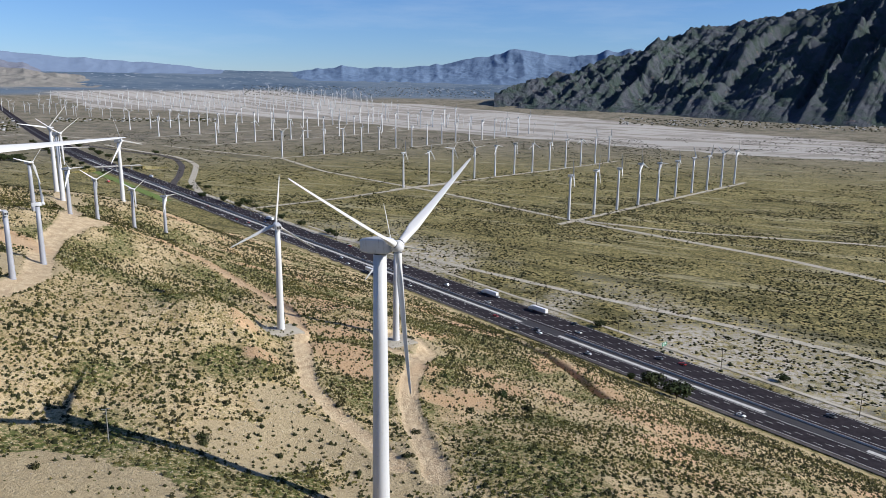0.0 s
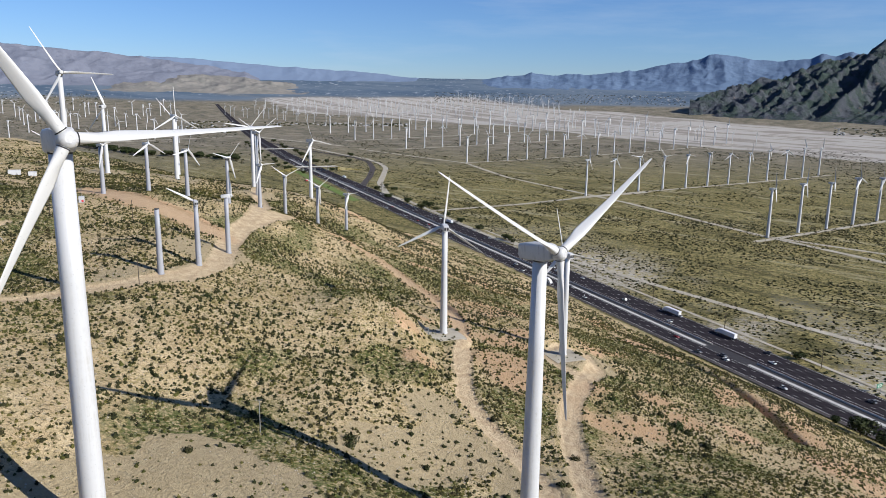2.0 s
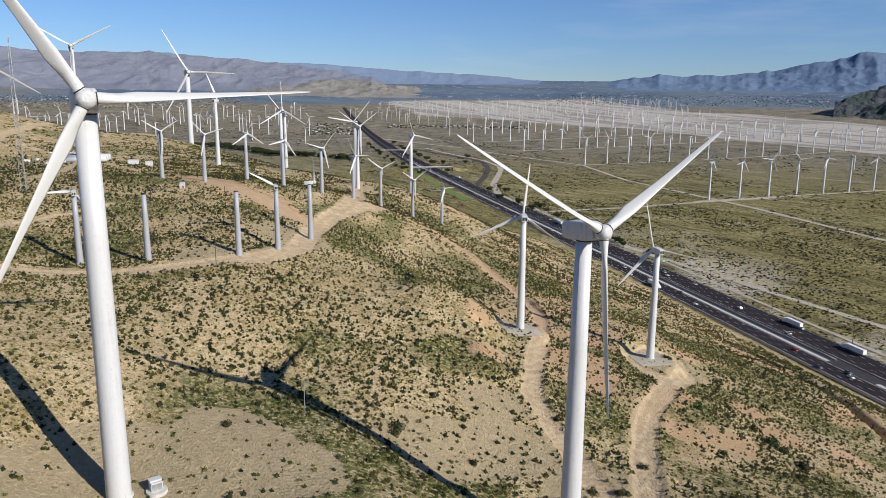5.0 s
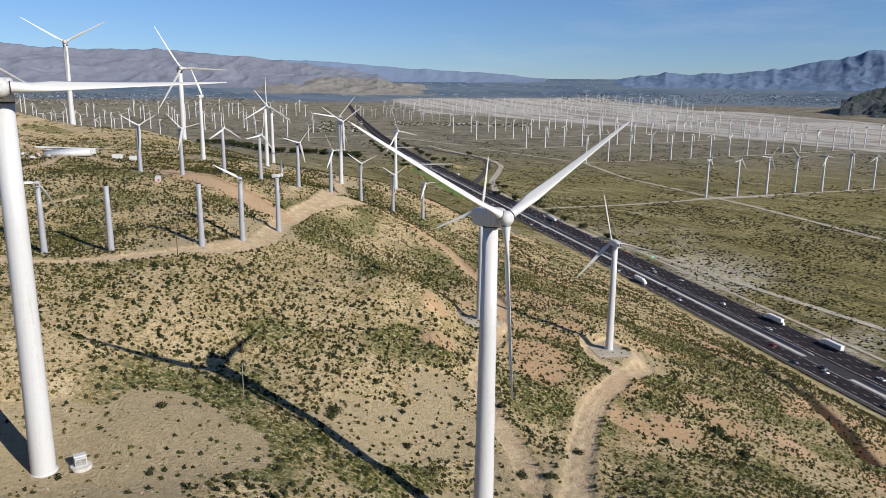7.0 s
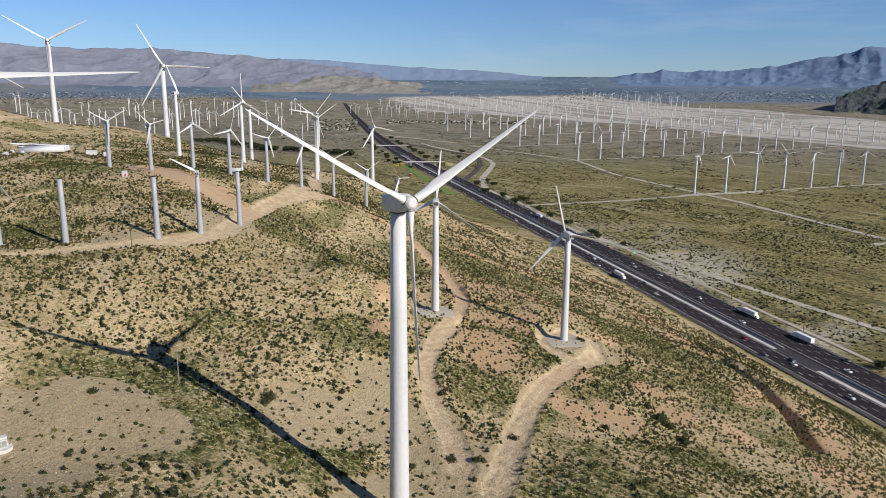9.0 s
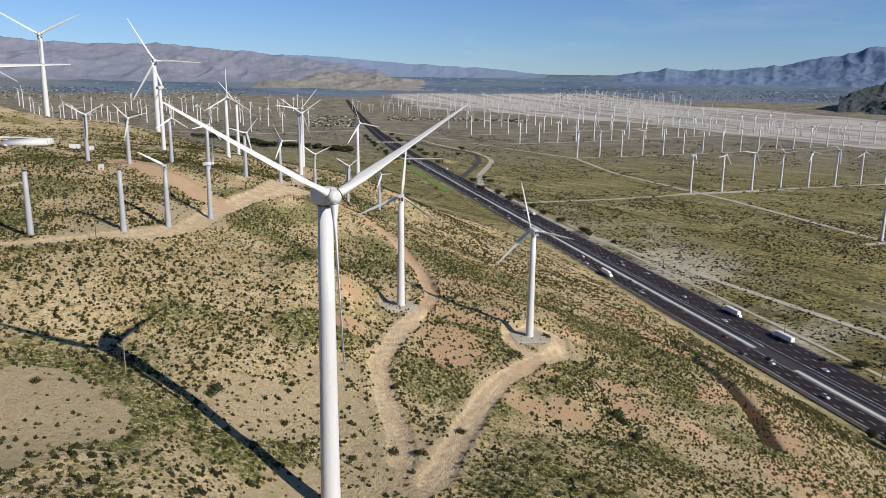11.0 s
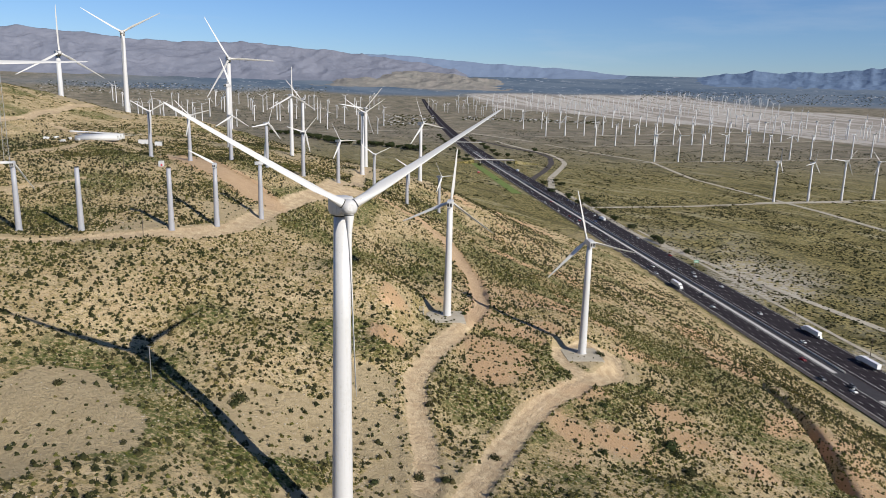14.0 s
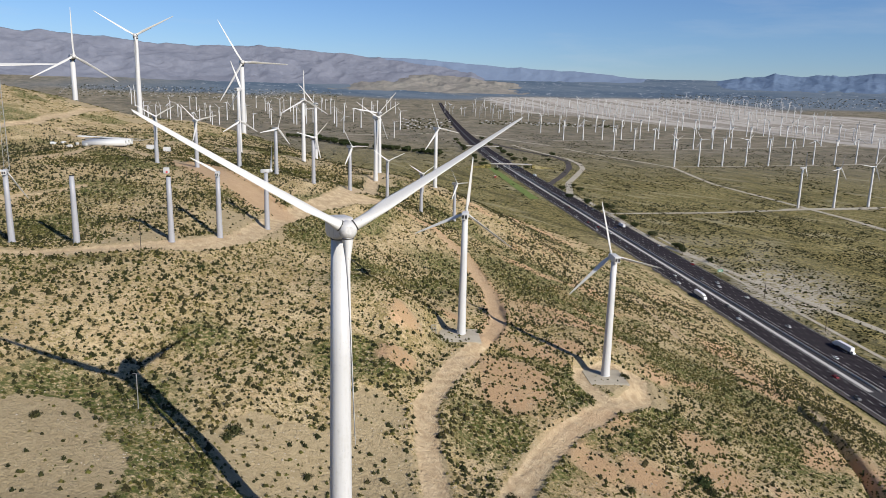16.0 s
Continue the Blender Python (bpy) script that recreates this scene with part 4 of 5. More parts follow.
PAINTS = [plain_material("car_paint_" + n, c, tuple(v * 0.9 for v in c), 1.0, 0.25, 0.0) for n, c in
          (("white", (0.78, 0.78, 0.77)), ("silver", (0.45, 0.46, 0.47)), ("black", (0.02, 0.02, 0.022)), ("grey", (0.14, 0.145, 0.15)), ("red", (0.33, 0.03, 0.03)), ("blue", (0.04, 0.08, 0.2)))]
PAINT_WORDS = ["white", "silver", "black", "dark grey", "red", "dark blue"]


def bm_part(name, bm, mat, parent, m=None, label=""):
    """Links a bmesh as one mesh under a thing."""
    me = bpy.data.meshes.new(name)
    bm.to_mesh(me)
    bm.free()
    me.materials.append(mat)
    ob = new(name, me)
    ob.parent = parent
    if m is not None:
        ob.matrix_local = m
    return tagged(ob, label)


def bm_box(lo, hi, bevel=0.0, taper=1.0):
    bm = bmesh.new()
    bmesh.ops.create_cube(bm, size=1)
    for v in bm.verts:
        k = taper if v.co.z > 0 else 1.0
        v.co = [lo[i] + (v.co[i] * (k if i < 2 else 1) + 0.5) * (hi[i] - lo[i]) for i in range(3)]
    if bevel:
        bmesh.ops.bevel(bm, geom=bm.edges[:], offset=bevel, segments=2, affect="EDGES")
    return bm


def bm_rod(a, b, r0, r1=None, sides=8):
    a, b = Vector(a), Vector(b)
    bm = bmesh.new()
    m = Matrix.Translation((a + b) / 2) @ (b - a).to_track_quat("Z", "Y").to_matrix().to_4x4()
    bmesh.ops.create_cone(bm, segments=sides, radius1=r0, radius2=r0 if r1 is None else r1, depth=(b - a).length, cap_ends=True, matrix=m)
    return bm


def profile_body(points, width, inset):
    """A car-like body: an outline in x and z, pulled in at the sides towards the top."""
    bm = bmesh.new()
    top = max(p[1] for p in points)
    loops = []
    for side in (-1, -0.86, 0.86, 1):
        loops.append([bm.verts.new((x * (1.0 if abs(side) < 0.9 else 0.985), side * (width / 2 - inset * (z / top) ** 2), z - (0.04 if abs(side) == 1 else 0))) for x, z in points])
    n = len(points)
    for a, b in zip(loops, loops[1:]):
        for k in range(n):
            bm.faces.new((a[k], a[(k + 1) % n], b[(k + 1) % n], b[k]))
    bm.faces.new(loops[0][::-1])
    bm.faces.new(loops[-1])
    bmesh.ops.recalc_face_normals(bm, faces=bm.faces)
    return bm


def wheels(root, places, r, w):
    for x, y in places:
        bm = bmesh.new()
        bmesh.ops.create_cone(bm, segments=14, radius1=r, radius2=r, depth=w, cap_ends=True, matrix=pose(0, 0, 0, 90))
        wheel = bm_part("wheel", bm, RUBBER, root, Matrix.Translation((x, y, r)))
        rim = bmesh.new()
        bmesh.ops.create_cone(rim, segments=10, radius1=r * 0.6, radius2=r * 0.6, depth=w + 0.04, cap_ends=True, matrix=pose(0, 0, 0, 90))
        bm_part("rim", rim, STEEL, wheel)


def build_car(paint, words, tall):
    root = new("car")
    h = 0.28 if tall else 0.0
    low = [(-2.3, 0.35), (-2.32, 0.85 + h), (-1.9, 0.98 + h), (1.0, 0.98 + h), (2.15, 0.80 + h), (2.3, 0.6), (2.28, 0.35)]
    bm_part("body", profile_body(low, 1.85, 0.08), paint, root)
    cabin = [(-2.05 if tall else -1.7, 0.97 + h), (-1.75 if tall else -1.15, 1.42 + h * 1.4), (0.1, 1.44 + h * 1.4), (0.95, 0.97 + h)]
    bm_part("window_band", profile_body(cabin, 1.62, 0.16), GLASS_DARK, root, None, "dark tinted windows")
    bm_part("roof", bm_box((-1.6 if tall else -1.1, -0.62, 1.42 + h * 1.4), (0.05, 0.62, 1.47 + h * 1.4), 0.02), paint, root)
    wheels(root, [(x, y) for x in (-1.4, 1.42) for y in (-0.8, 0.8)], 0.34, 0.22)
    for y in (-0.62, 0.62):
        bm_part("headlight", bm_box((2.2, y - 0.17, 0.62), (2.31, y + 0.17, 0.76), 0.02), LINE, root)
    return tagged(root, words + (" van" if tall else " car") + " driving on the highway", "car", "cars on the highway")


def build_truck():
    root = new("truck")
    bm_part("trailer", bm_box((-9.5, -1.28, 1.15), (4.6, 1.28, 4.05), 0.05), PAINTS[0], root, None, "plain white box trailer")
    bm_part("chassis", bm_box((-9.3, -0.5, 0.75), (7.2, 0.5, 1.15), 0.03), BLACK, root)
    cab = [(4.95, 0.6), (4.95, 3.4), (6.4, 3.5), (7.0, 2.4), (8.3, 2.1), (8.5, 0.6)]
    bm_part("cab", profile_body(cab, 2.45, 0.12), PAINTS[0], root)
    bm_part("windscreen", bm_box((6.62, -1.0, 2.45), (6.84, 1.0, 3.2), 0.03), GLASS_DARK, root)
    wheels(root, [(x, y) for x in (-8.6, -7.4, 3.8, 5.0, 7.6) for y in (-1.05, 1.05)], 0.5, 0.3)
    return tagged(root, "white semi truck with box trailer on the highway", "truck", "trucks on the highway")


def drive(ob, q, s, away):
    x, y = hw(q, s)
    yaw = math.degrees(math.atan2(0.81, -0.586)) + (0 if away else 180)
    return pose(x, y, float(ground_z(x, y)) + 0.57, 0, 0, yaw)


cars = [build_car(p, w, k in (1, 3)) for k, (p, w) in enumerate(zip(PAINTS, PAINT_WORDS))]
pick = random.Random(3)
spots = []
for lane, away in ((-17.9, False), (-14.6, False), (-11.2, False), (-8.2, False), (7.4, True), (11.0, True), (14.8, True), (18.4, True), (22.2, True)):
    q = -330 + pick.uniform(0, 120)
    while q < 1350:
        spots.append((q, lane, away))
        q += pick.uniform(70, 330)
for k, (q, lane, away) in enumerate(spots):
    src = cars[pick.choice((0, 0, 1, 2, 3, 3, 4, 5))]
    copy_thing(src, drive(src, q, lane, away))
for k, src in enumerate(cars):
    src.matrix_basis = drive(src, 60 + 131 * k, (-11.2, 11.0, -17.9, 14.8, -14.6, 18.4)[k], k % 2 == 1)
truck = build_truck()
truck.matrix_basis = drive(truck, 150, 22.2, True)
for q, s, away in ((262, -17.9, False), (96, 22.2, True), (560, 18.4, True), (1080, 22.2, True)):
    copy_thing(truck, drive(truck, q, s, away))


def utility_pole():
    root = new("utility_pole")
    bm_part("pole", bm_rod((0, 0, -0.5), (0, 0, 13.0), 0.20, 0.14), WOOD, root)
    bm_part("crossarm", bm_box((-1.5, -0.08, 12.1), (1.5, 0.08, 12.3), 0.01), WOOD, root)
    for x in (-1.35, -0.5, 0.5, 1.35):
        bm_part("insulator", bm_rod((x, 0, 12.3), (x, 0, 12.55), 0.07, 0.05, 6), GLASS_DARK, root)
    return tagged(root, "dark wooden utility pole with one crossarm beside the highway", "utility pole", "poles along the highway")


pole = utility_pole()
for k in range(22):
    x, y = hw(-202 + 77 * k, 32 if k % 2 else 31.2)
    m = pose(x, y, float(ground_at(x, y)), 0, 0, 36)
    if k == 0:
        pole.matrix_basis = m
    else:
        copy_thing(pole, m)


def sign(q, s):
    root = new("road_sign")
    for y in (-1.5, 1.5):
        bm_part("post", bm_rod((0, y, -0.3), (0, y, 5.4), 0.09), STEEL, root)
    face = bm_part("panel", bm_box((-0.05, -2.4, 3.0), (0.05, 2.4, 5.5), 0.02), GREEN_SIGN, root)
    for k, (z, w) in enumerate(((4.85, 1.7), (4.2, 1.9), (3.55, 1.2))):
        bm_part("text_bar", bm_box((-0.09, -w, z - 0.14), (-0.051, w, z + 0.14)), LINE, face)
    x, y = hw(q, s)
    root.matrix_basis = pose(x, y, float(ground_at(x, y)), 0, 0, -50 + 180)
    return tagged(root, "green highway sign on two steel posts", "road sign")


sign(-8, 31.5)
sign(333, 30.5)


def barrier(q0, q1, s):
    """A concrete barrier in the median, with its sloped foot."""
    line = [hw(q, s) for q in np.arange(q0, q1, 12.0)]
    sec = ((-0.42, 0.0), (-0.40, 0.08), (-0.20, 0.30), (-0.12, 0.85), (0.12, 0.85), (0.20, 0.30), (0.40, 0.08), (0.42, 0.0))
    loops = [[(x + 0.81 * a, y + 0.586 * a, float(ground_z(x, y)) + 0.55 + z) for a, z in sec] for x, y in line]
    return tagged(link("median_barrier", loft("median_barrier", loops), CONCRETE), "long pale concrete barrier between the carriageways", "barrier")


barrier(85, 1500, 1.4)
barrier(-420, 55, 1.4)


def overpass(q, width, s0, s1):
    root = new("overpass")
    for s_a, s_b, name, z0, z1, dq in ((s0, s1, "deck", 6.4, 7.4, width / 2),):
        pts = [hw(q - dq, s_a), hw(q + dq, s_a), hw(q + dq, s_b), hw(q - dq, s_b)]
        bm = bmesh.new()
        low = [bm.verts.new((x, y, -56 + z0)) for x, y in pts]
        high = [bm.verts.new((x, y, -56 + z1)) for x, y in pts]
        bm.faces.new(low[::-1]), bm.faces.new(high)
        for k in range(4):
            bm.faces.new((low[k], low[(k + 1) % 4], high[(k + 1) % 4], high[k]))
        bm_part("deck", bm, SHOULDER, root)
    for dq in (-width / 2 + 0.2, width / 2 - 0.2):
        a, b = hw(q + dq, s0), hw(q + dq, s1)
        bm_part("parapet", bm_rod((*a, -56 + 7.9), (*b, -56 + 7.9), 0.55, None, 4), CONCRETE, root)
    for s in (-26, -1, 26.5):
        x, y = hw(q, s)
        bm_part("pier", bm_rod((x, y, -58), (x, y, -49.5), 1.3, None, 10), CONCRETE, root)
    for s, name in ((s0, -1), (s1, 1)):
        pts = [hw(q - width / 2, s), hw(q + width / 2, s), hw(q + width / 2, s + name * 60), hw(q - width / 2, s + name * 60)]
        bm = bmesh.new()
        hi = [bm.verts.new((*pts[0], -48.7)), bm.verts.new((*pts[1], -48.7))]
        lo = [bm.verts.new((*p, -57.5)) for p in pts]
        bm.faces.new((hi[0], hi[1], lo[2], lo[3])), bm.faces.new((hi[0], lo[0], lo[1], hi[1]))
        bm.faces.new((hi[0], lo[3], lo[0])), bm.faces.new((hi[1], lo[1], lo[2]))
        bmesh.ops.recalc_face_normals(bm, faces=bm.faces)
        bm_part("embankment", bm, EARTH, root)
    return tagged(root, "pale concrete overpass crossing the highway", "bridge")


overpass(1229, 13, -40, 46)
overpass(1742, 11, -46, 56)

# ------------------------------------------------------------------ trees
BARK = plain_material("bark", (0.07, 0.05, 0.035), (0.12, 0.09, 0.065), 4.0, 0.95)
LEAF = foliage("tree_leaves", (0.020, 0.030, 0.011), (0.034, 0.046, 0.015), (0.042, 0.040, 0.018))


def build_tree(height, spread, seed):
    g = np.random.default_rng(seed)
    root = new("tree")
    bm = bmesh.new()
    limbs = []
    for k in range(5):
        a, l = k * 1.26 + g.uniform(0, 0.6), g.uniform(0.45, 0.8)
        tip = (math.cos(a) * spread * 0.6 * l, math.sin(a) * spread * 0.6 * l, height * (0.5 + 0.3 * l))
        limbs.append(tip)
        part = bm_rod((0, 0, height * 0.15), tip, 0.05 * height * 0.5, 0.03, 6)
        me = bpy.data.meshes.new("limb")
        part.to_mesh(me)
        part.free()
        bm.from_mesh(me)
        bpy.data.meshes.remove(me)
    trunk = bm_rod((0, 0, -0.4), (0, 0, height * 0.3), height * 0.045, height * 0.03, 8)
    me = bpy.data.meshes.new("limb")
    trunk.to_mesh(me)
    trunk.free()
    bm.from_mesh(me)
    bpy.data.meshes.remove(me)
    bm_part("trunk", bm, BARK, root)
    n = 900
    centres = np.array([(*t[:2], t[2]) for t in limbs] + [(0, 0, height * 0.7), (spread * 0.2, 0, height * 0.4), (-spread * 0.25, spread * 0.1, height * 0.42)])
    c = centres[g.integers(0, len(centres), n)]
    d = g.normal(0, 1, (n, 3))
    d /= np.linalg.norm(d, axis=1)[:, None]
    p = c + d * (g.uniform(0.55, 1.0, (n, 1)) * np.array([spread * 0.36, spread * 0.36, height * 0.24]))
    p[:, 2] = np.clip(p[:, 2], 0.12 * height, None)
    e1 = g.normal(0, 1, (n, 3))
    e1 /= np.linalg.norm(e1, axis=1)[:, None]
    e2 = np.cross(e1, d)
    size = height * g.uniform(0.06, 0.12, (n, 1))
    v = np.stack([p - e1 * size, p + e2 * size * 0.6, p + e1 * size, p - e2 * size * 0.6], 1).reshape(-1, 3)
    f = np.arange(n * 4).reshape(-1, 4)
    crown = link("crown", fast_mesh("crown", v, f), LEAF, root)
    return tagged(root, "dark dense roadside tree with a low ragged crown", "tree", "trees by the highway")


trees = [build_tree(1.0, 1.15, 5), build_tree(1.0, 1.4, 6), build_tree(1.0, 0.95, 7)]
tp = random.Random(8)
tree_at = [(121, 361, 9.0), (130, 346, 9.5), (113, 372, 4.0), (-380, 1143, 8), (-335, 1064, 7.5), (-291, 1019, 9), (-258, 973, 8.5), (-252, 1000, 7), (-106, 783, 6.5), (-646, 1732, 10), (118, 467, 5.0), (-101, 773, 5), (-112, 790, 6.5), (-150, 840, 6), (-182, 880, 7), (-210, 925, 6.5), (-236, 968, 5), (-262, 1010, 7), (-380, 1195, 6), (-352, 1150, 7),
           (-640, 1560, 10), (-600, 1600, 8), (-760, 1690, 10), (-70, 745, 4.5), (200, 372, 4.5), (240, 318, 5.5), (262, 300, 6.0)]
for k in range(26):
    q = 1180 + 30 * k + tp.uniform(-12, 12)
    tree_at.append((*hw(q, (-44, 40, -52)[k % 3] + tp.uniform(-8, 8)), tp.uniform(6, 11)))
for k in range(70):
    t = k / 69
    tree_at.append((-1420 + 560 * t + tp.uniform(-14, 14), 1640 - 120 * t + 26 * math.sin(9 * t) + tp.uniform(-16, 16), tp.uniform(8, 15)))
for k, (x, y, h) in enumerate(tree_at):
    m = pose(x, y, float(ground_at(x, y)), 0, 0, tp.uniform(0, 360)) @ Matrix.Scale(h, 4)
    if k < 3:
        trees[k].matrix_world = m
    else:
        src = trees[k % 3]
        ob = copy_thing(src, Matrix())
        ob.matrix_world = m

# far houses and their garden trees, at the foot of the mountain and along the valley
ROOF = plain_material("pale_roofs", (0.26, 0.26, 0.26), (0.42, 0.42, 0.41), 0.02, 0.8)
hb = bmesh.new()
bmesh.ops.create_cube(hb, size=1, matrix=Matrix.Translation((0, 0, 0.5)))
for v in hb.verts:
    if v.co.z > 0.5:
        v.co.y *= 0.35
HOUSE = shape_arrays(hb)


def far_settlement(n, place, seed, house_mat, tree_mat, k=1.0):
    g = np.random.default_rng(seed)
    x, y = place(g, n)
    me = scatter_mesh("far_houses", x, y, ground_z(x, y) - 0.3, g.uniform(0, 6.28, n), k * g.uniform(9, 20, n), k * g.uniform(4, 7, n), *HOUSE, 0.08, g)
    tagged(link("far_houses", me, house_mat), "pale roofs of distant low houses", "houses", kind="stuff")
    x, y = place(g, n * 3)
    me = scatter_mesh("far_trees", x, y, ground_z(x, y), g.uniform(0, 6.28, n * 3), k * g.uniform(5, 12, n * 3), k * g.uniform(4, 8, n * 3), *LOW, 0.35, g)
    tagged(link("far_trees", me, tree_mat), "dark clumps of trees among distant houses", "trees", kind="stuff")


def ring(a0, a1, r0, r1):
    def place(g, n):
        a, r = np.radians(g.uniform(a0, a1, n)), r0 + (r1 - r0) * g.uniform(0, 1, n)
        return r * np.sin(a), r * np.cos(a)
    return place


far_settlement(170, ring(15, 36, 2830, 3080), 21, ROOF, SHRUB, 0.45)
far_settlement(60, ring(-27, -16, 2760, 2880), 22, ROOF, SHRUB, 0.5)
far_settlement(220, ring(-14, 5, 3750, 4150), 23, ROOF, SHRUB, 0.38)
far_settlement(240, ring(-58, -38, 3450, 3900), 24, ROOF, SHRUB, 0.38)
far_settlement(40, ring(-33, -29, 2500, 2900), 25, ROOF, SHRUB, 0.55)

# ------------------------------------------------------------------ things on the hill


def settle(ob, x, y, yaw, lift=0.0):
    ob.matrix_basis = pose(x, y, float(ground_at(x, y)) + lift, 0, 0, yaw)
    return ob


def transformer():
    root = new("transformer_box")
    slab = bmesh.new()
    bmesh.ops.create_cone(slab, segments=28, radius1=2.3, radius2=2.2, depth=0.9, cap_ends=True, matrix=Matrix.Translation((0.3, 0, 0.1)))
    bm_part("plinth", slab, CONCRETE, root, None, "round concrete plinth")
    bm_part("cabinet", bm_box((-1.3, -1.2, 0.5), (0.9, 1.2, 2.4), 0.06), WHITE, root)
    bm_part("lid", bm_box((-1.45, -1.3, 2.4), (0.2, 1.3, 2.75), 0.05), WHITE, root)
    for y in (-0.55, 0.55):
        bm_part("door", bm_box((0.9, y - 0.5, 0.7), (0.95, y + 0.5, 2.2), 0.02), STEEL, root)
    return tagged(root, "white transformer cabinet on a round concrete plinth", "transformer")


settle(transformer(), -78.2, 106.8, -30).scale = (0.8, 0.8, 0.8)


def pad_slab(x, y, yaw, size):
    ob = link("concrete_pad", box_mesh("concrete_pad", (-size, -size, -1.5), (size, size, 0.12), 0.05), DIRT)
    tagged(ob, "pale square pad under a wind turbine", "pad", kind="structure")
    gx_ = float(ground_at(x + 5, y) - ground_at(x - 5, y)) / 10
    gy_ = float(ground_at(x, y + 5) - ground_at(x, y - 5)) / 10
    lean = Vector((0, 0, 1)).rotation_difference(Vector((-gx_, -gy_, 1))).to_matrix().to_4x4()
    ob.matrix_basis = Matrix.Translation((x, y, float(ground_at(x, y)))) @ lean @ pose(0, 0, 0, 0, 0, yaw)
    return ob


pad_slab(-57.6, 255.5, 35, 6.5)
pad_slab(-14.8, 277.6, 35, 6.3)


def tower_section():
    ob = link("tower_section", lathe("tower_section", [(-12, 1.55), (-12, 1.75), (12, 1.65), (12, 1.45), (11.8, 1.45), (-11.8, 1.55)], 22, False), WHITE)
    # a black disc stands in for the shade inside the hollow end
    bm = bmesh.new()
    bmesh.ops.create_circle(bm, cap_ends=True, segments=22, radius=1.6)
    bm_part("hollow_shade_disc", bm, BLACK, ob, Matrix.Translation((0, 0, -11.7)), "black disc painted as the shade of the open end")
    return tagged(ob, "white steel tower section lying on the ground", "tower section", "stored tower sections")


first = tower_section()
for k in range(3):
    x, y = -341 + 3.0 * k, 326 - 4.2 * k
    m = pose(x, y, float(ground_at(x, y)) + 1.6, 0, 88, 38)
    if k == 0:
        first.matrix_basis = m
    else:
        copy_thing(first, m)
for k in range(4):
    ob = link("stored_blade", blade_mesh(30, 1.2, 2.6), BLADE)
    x, y = -368 + 2.2 * k, 322 + 3.4 * k
    ob.matrix_basis = pose(x, y, float(ground_at(x, y)) + 1.0, 0, 91, 48 + 2 * k)
    tagged(ob, "white turbine blade stored flat on the ground", "turbine blade", "stored blades")


def container(x, y, yaw, l, w, h, label):
    root = new("storage_container")
    bm_part("body", bm_box((-l / 2, -w / 2, 0), (l / 2, w / 2, h), 0.04), WHITE, root)
    for k in (-1, 1):
        bm_part("door", bm_box((l / 2, k * w / 4 - w / 5, 0.2), (l / 2 + 0.05, k * w / 4 + w / 5, h - 0.2), 0.01), STEEL, root)
    return settle(tagged(root, label, "container", "storage yard"), x, y, yaw)


container(-318, 337, 40, 6, 2.4, 2.6, "small white storage container in the yard")
container(-311, 342, 40, 4, 2.4, 2.5, "small white storage container in the yard")
g = random.Random(4)
for k in range(9):
    root = new("nacelle_scrap")
    bm_part("housing", bm_box((-1.4, -0.8, 0), (1.4, 0.8, 1.2), 0.15, 0.8), WHITE, root)
    bm_part("shaft", bm_rod((1.3, 0, 0.6), (2.1, 0, 0.6), 0.25), STEEL, root)
    settle(tagged(root, "discarded white nacelle lying in the storage yard", "nacelle", "scrapped nacelles"), -350 + g.uniform(-14, 10), 305 + g.uniform(-5, 8), g.uniform(0, 360))


def cabinet(x, y):
    root = new("equipment_cabinet")
    bm_part("body", bm_box((-1.1, -1.0, 0), (1.1, 1.0, 2.6), 0.05), WHITE, root)
    bm_part("panel", bm_box((1.1, 0.1, 0.3), (1.16, 0.95, 1.2), 0.02), RED, root, None, "red warning panel")
    bm_part("mast", bm_rod((0, 0, 2.6), (0, 0, 6.0), 0.06), STEEL, root)
    return settle(tagged(root, "white equipment cabinet with a red panel", "cabinet"), x, y, -60)


cabinet(-222, 272)


def lattice_mast(x, y, h):
    root = new("lattice_mast")
    base, top = 1.4, 0.35
    for k in range(3):
        a = 2.094 * k
        bm_part("leg", bm_rod((base * math.cos(a), base * math.sin(a), -0.5), (top * math.cos(a), top * math.sin(a), h), 0.09, 0.07, 6), STEEL, root)
    bm = bmesh.new()
    for j in range(24):
        z0, z1 = h * j / 24, h * (j + 1) / 24
        for k in range(3):
            r0, r1 = base + (top - base) * j / 24, base + (top - base) * (j + 1) / 24
            rod = bm_rod((r0 * math.cos(2.094 * k), r0 * math.sin(2.094 * k), z0), (r1 * math.cos(2.094 * (k + 1)), r1 * math.sin(2.094 * (k + 1)), z1), 0.045, None, 4)
            me = bpy.data.meshes.new("brace")
            rod.to_mesh(me)
            rod.free()
            bm.from_mesh(me)
            bpy.data.meshes.remove(me)
    bm_part("bracing", bm, STEEL, root)
    return settle(tagged(root, "slender grey steel lattice mast on the hill", "mast"), x, y, 0)


lattice_mast(-255, 220, 60)


def post(x, y, h, arm):
    root = new("wooden_post")
    bm_part("pole", bm_rod((0, 0, -0.4), (0, 0, h), 0.13, 0.10), WOOD if not arm else STEEL, root)
    if arm:
        bm_part("crossarm", bm_rod((-0.9, 0, h), (0.9, 0, h), 0.06), STEEL, root)
    return settle(tagged(root, "thin metal wind-measuring pole with a crossarm" if arm else "thin dark wooden post on the slope", "post"), x, y, 20)


post(-143, 200, 8.5, False)
post(-218, 249, 9.5, False)
post(-76, 149, 8.0, True)
post(-190, 262, 8, False)


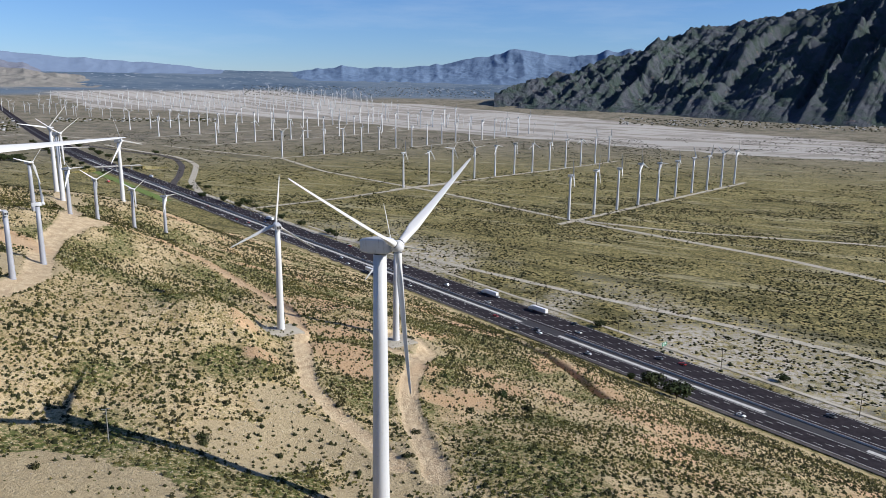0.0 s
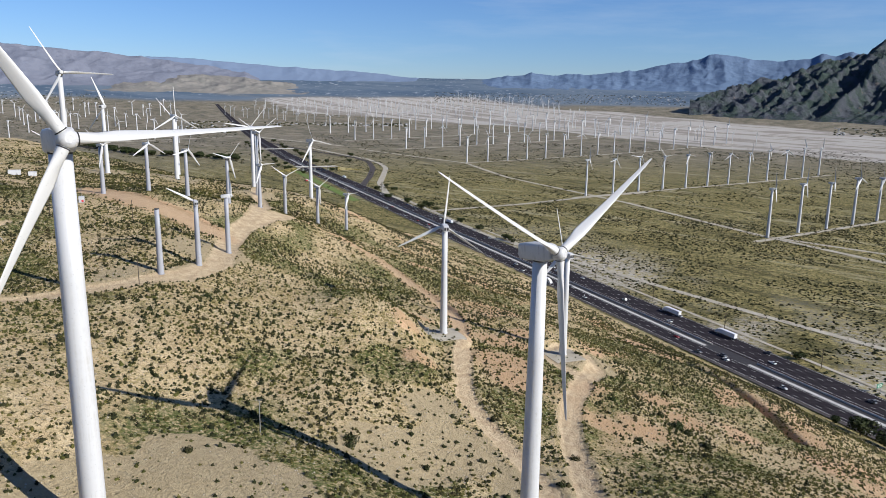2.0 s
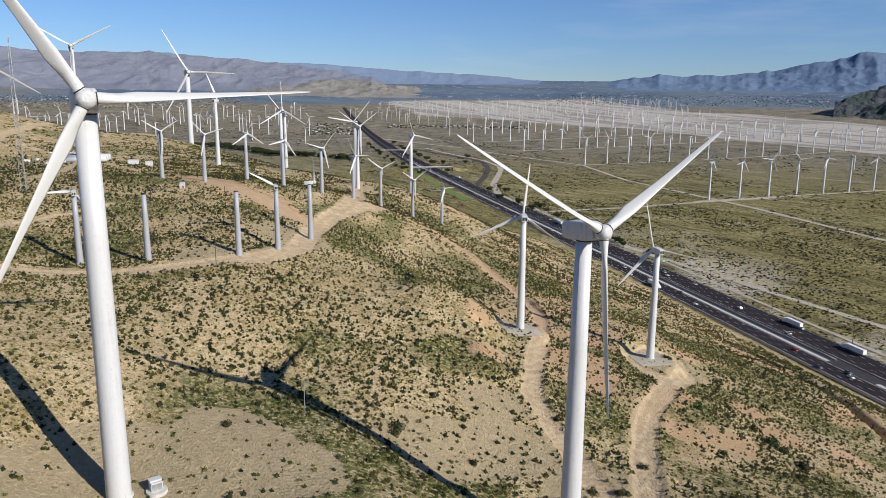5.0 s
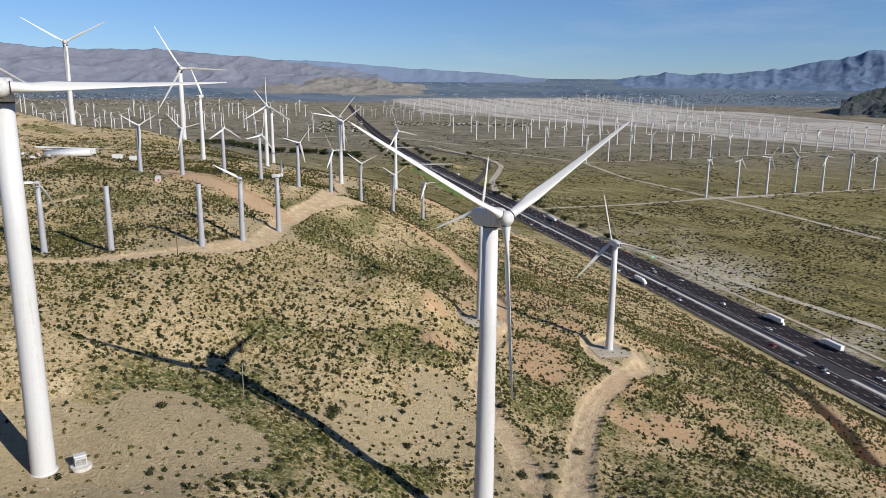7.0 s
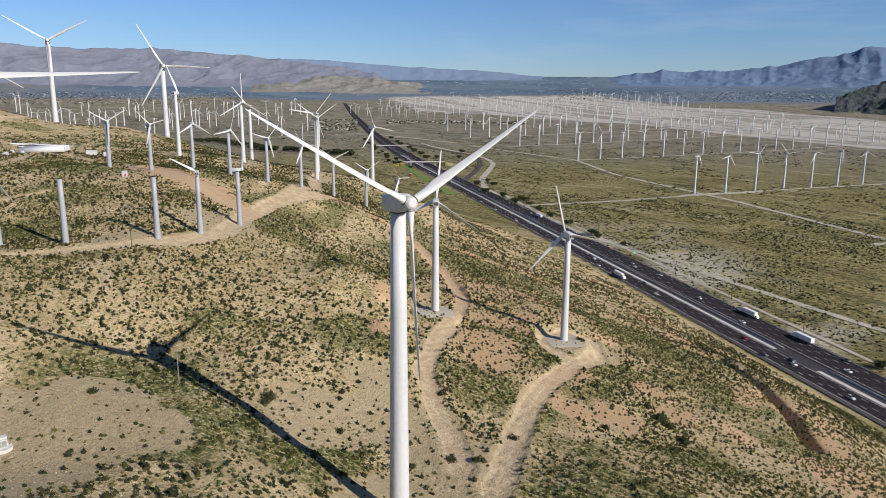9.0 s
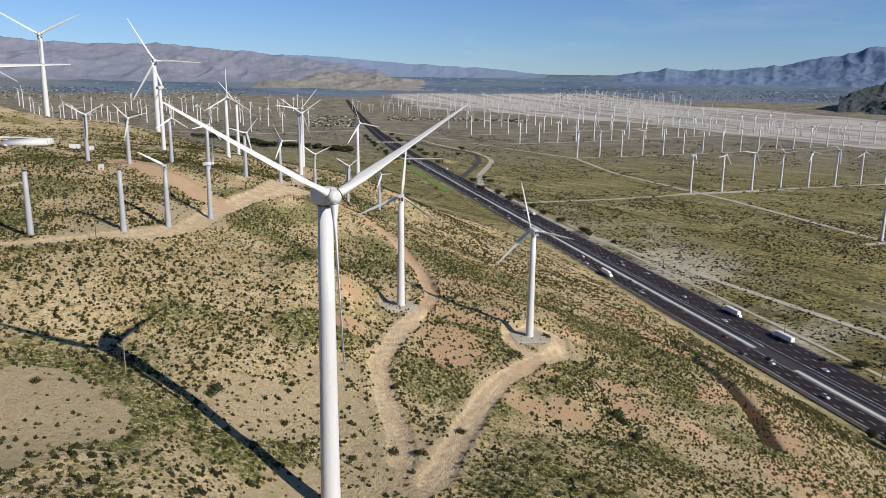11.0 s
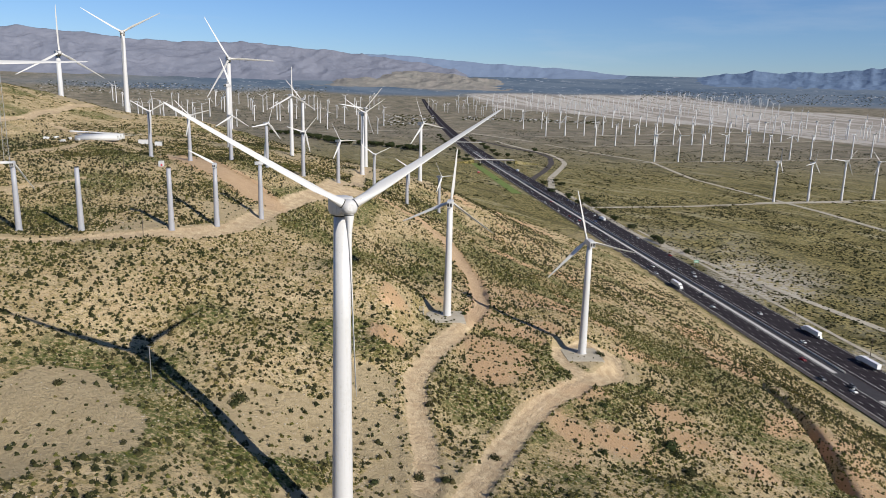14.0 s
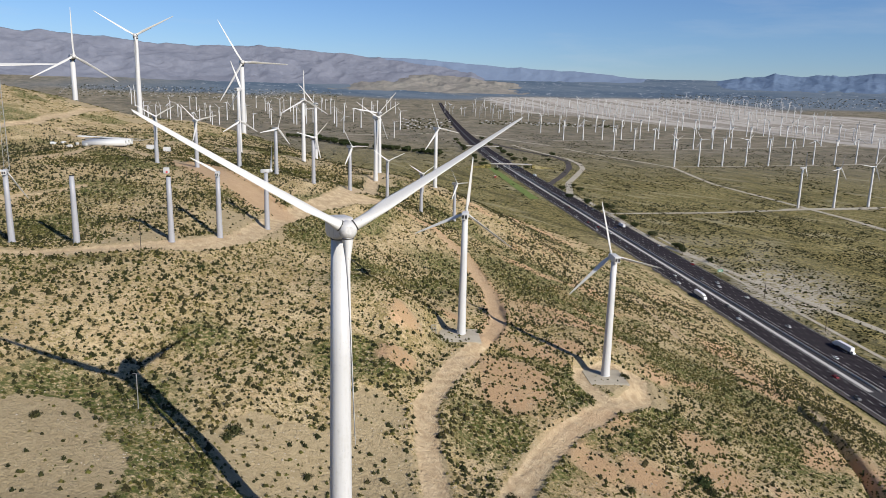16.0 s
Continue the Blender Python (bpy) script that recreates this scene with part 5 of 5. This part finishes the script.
def steel_crate(x, y, yaw):
    """An open frame of welded bars, left standing by the graded pad."""
    root = new("steel_frame")
    for cx in (-0.8, 0.8):
        for cy in (-0.6, 0.6):
            bm_part("post", bm_rod((cx, cy, -0.2), (cx * 0.8, cy * 0.8, 3.0), 0.08, 0.07, 6), STEEL, root)
    for z in (0.9, 1.9, 2.9):
        k = 1 - 0.07 * z
        for cy in (-0.6, 0.6):
            bm_part("crossbar", bm_rod((-0.8 * k, cy * k, z), (0.8 * k, cy * k, z), 0.06, None, 6), STEEL, root)
        for cx in (-0.8, 0.8):
            bm_part("crossbar", bm_rod((cx * k, -0.6 * k, z), (cx * k, 0.6 * k, z), 0.06, None, 6), STEEL, root)
    return settle(tagged(root, "small open steel frame beside the graded pad", "steel frame"), x, y, yaw)


steel_crate(-61.5, 245.5, 25)

# a few large dark shrubs that stand out one by one
for k, (x, y, r) in enumerate(((-83, 131, 1.5), (25, 240, 3.2), (28, 236, 2.4), (-58, 159, 2.2), (-6, 190, 1.6), (12, 219, 1.5), (-40, 162, 1.4), (-8, 170, 1.5), (-14, 168, 1.8), (-54, 262, 1.3), (-10, 282, 1.5), (-57, 156, 1.6),
                                (-48, 176, 1.2), (-20, 160, 1.3), (20, 247, 2.0), (-124, 207, 1.6), (-138, 185, 1.5), (-110, 200, 1.4), (-150, 176, 1.5), (4, 244, 1.6), (33, 228, 2.6))):
    gg = np.random.default_rng(100 + k)
    n = 420
    d = gg.normal(0, 1, (n, 3))
    d /= np.linalg.norm(d, axis=1)[:, None]
    d[:, 2] = np.abs(d[:, 2])
    p = d * gg.uniform(0.35, 1.0, (n, 1)) * np.array([r, r, r * 0.75]) * (1 + 0.25 * np.sin(5 * d[:, :1] + k))
    e1 = gg.normal(0, 1, (n, 3))
    e1 /= np.linalg.norm(e1, axis=1)[:, None]
    e2 = np.cross(e1, d)
    sz = r * gg.uniform(0.08, 0.17, (n, 1))
    me = fast_mesh("shrub", np.stack([p - e1 * sz, p + e2 * sz * 0.6, p + e1 * sz, p - e2 * sz * 0.6], 1).reshape(-1, 3), np.arange(n * 4).reshape(-1, 4))
    settle(tagged(link("shrub", me, LEAF if k % 2 else SHRUB), "large dark shrub standing alone on bare ground", "shrub", "single shrubs on the hill"), x, y, 0, -0.05)

# the green verge by the overpass and the red trailer parked on it
VERGE = plain_material("watered_grass", (0.10, 0.15, 0.02), (0.14, 0.19, 0.03), 0.4, 0.9)
tagged(strip("grass_verge", [hw(q, -40) for q in np.arange(780, 1240, 15.0)], 7.0, 0.42, VERGE), "bright green grass verge beside the highway", "grass", kind="structure")
trailer = new("cargo_trailer")
bm_part("body", bm_box((-4.5, -1.3, 0.9), (4.5, 1.3, 3.6), 0.05), RED, trailer)
bm_part("roof", bm_box((-4.5, -1.3, 3.6), (4.5, 1.3, 3.75), 0.03), WHITE, trailer)
wheels(trailer, [(x, y) for x in (-3, -1.9) for y in (-1.1, 1.1)], 0.45, 0.3)
bm_part("drawbar", bm_rod((4.4, 0, 0.9), (6.0, 0, 0.7), 0.1), STEEL, trailer)
settle(tagged(trailer, "red and white cargo trailer parked on the verge", "trailer"), -541, 1222, 126)
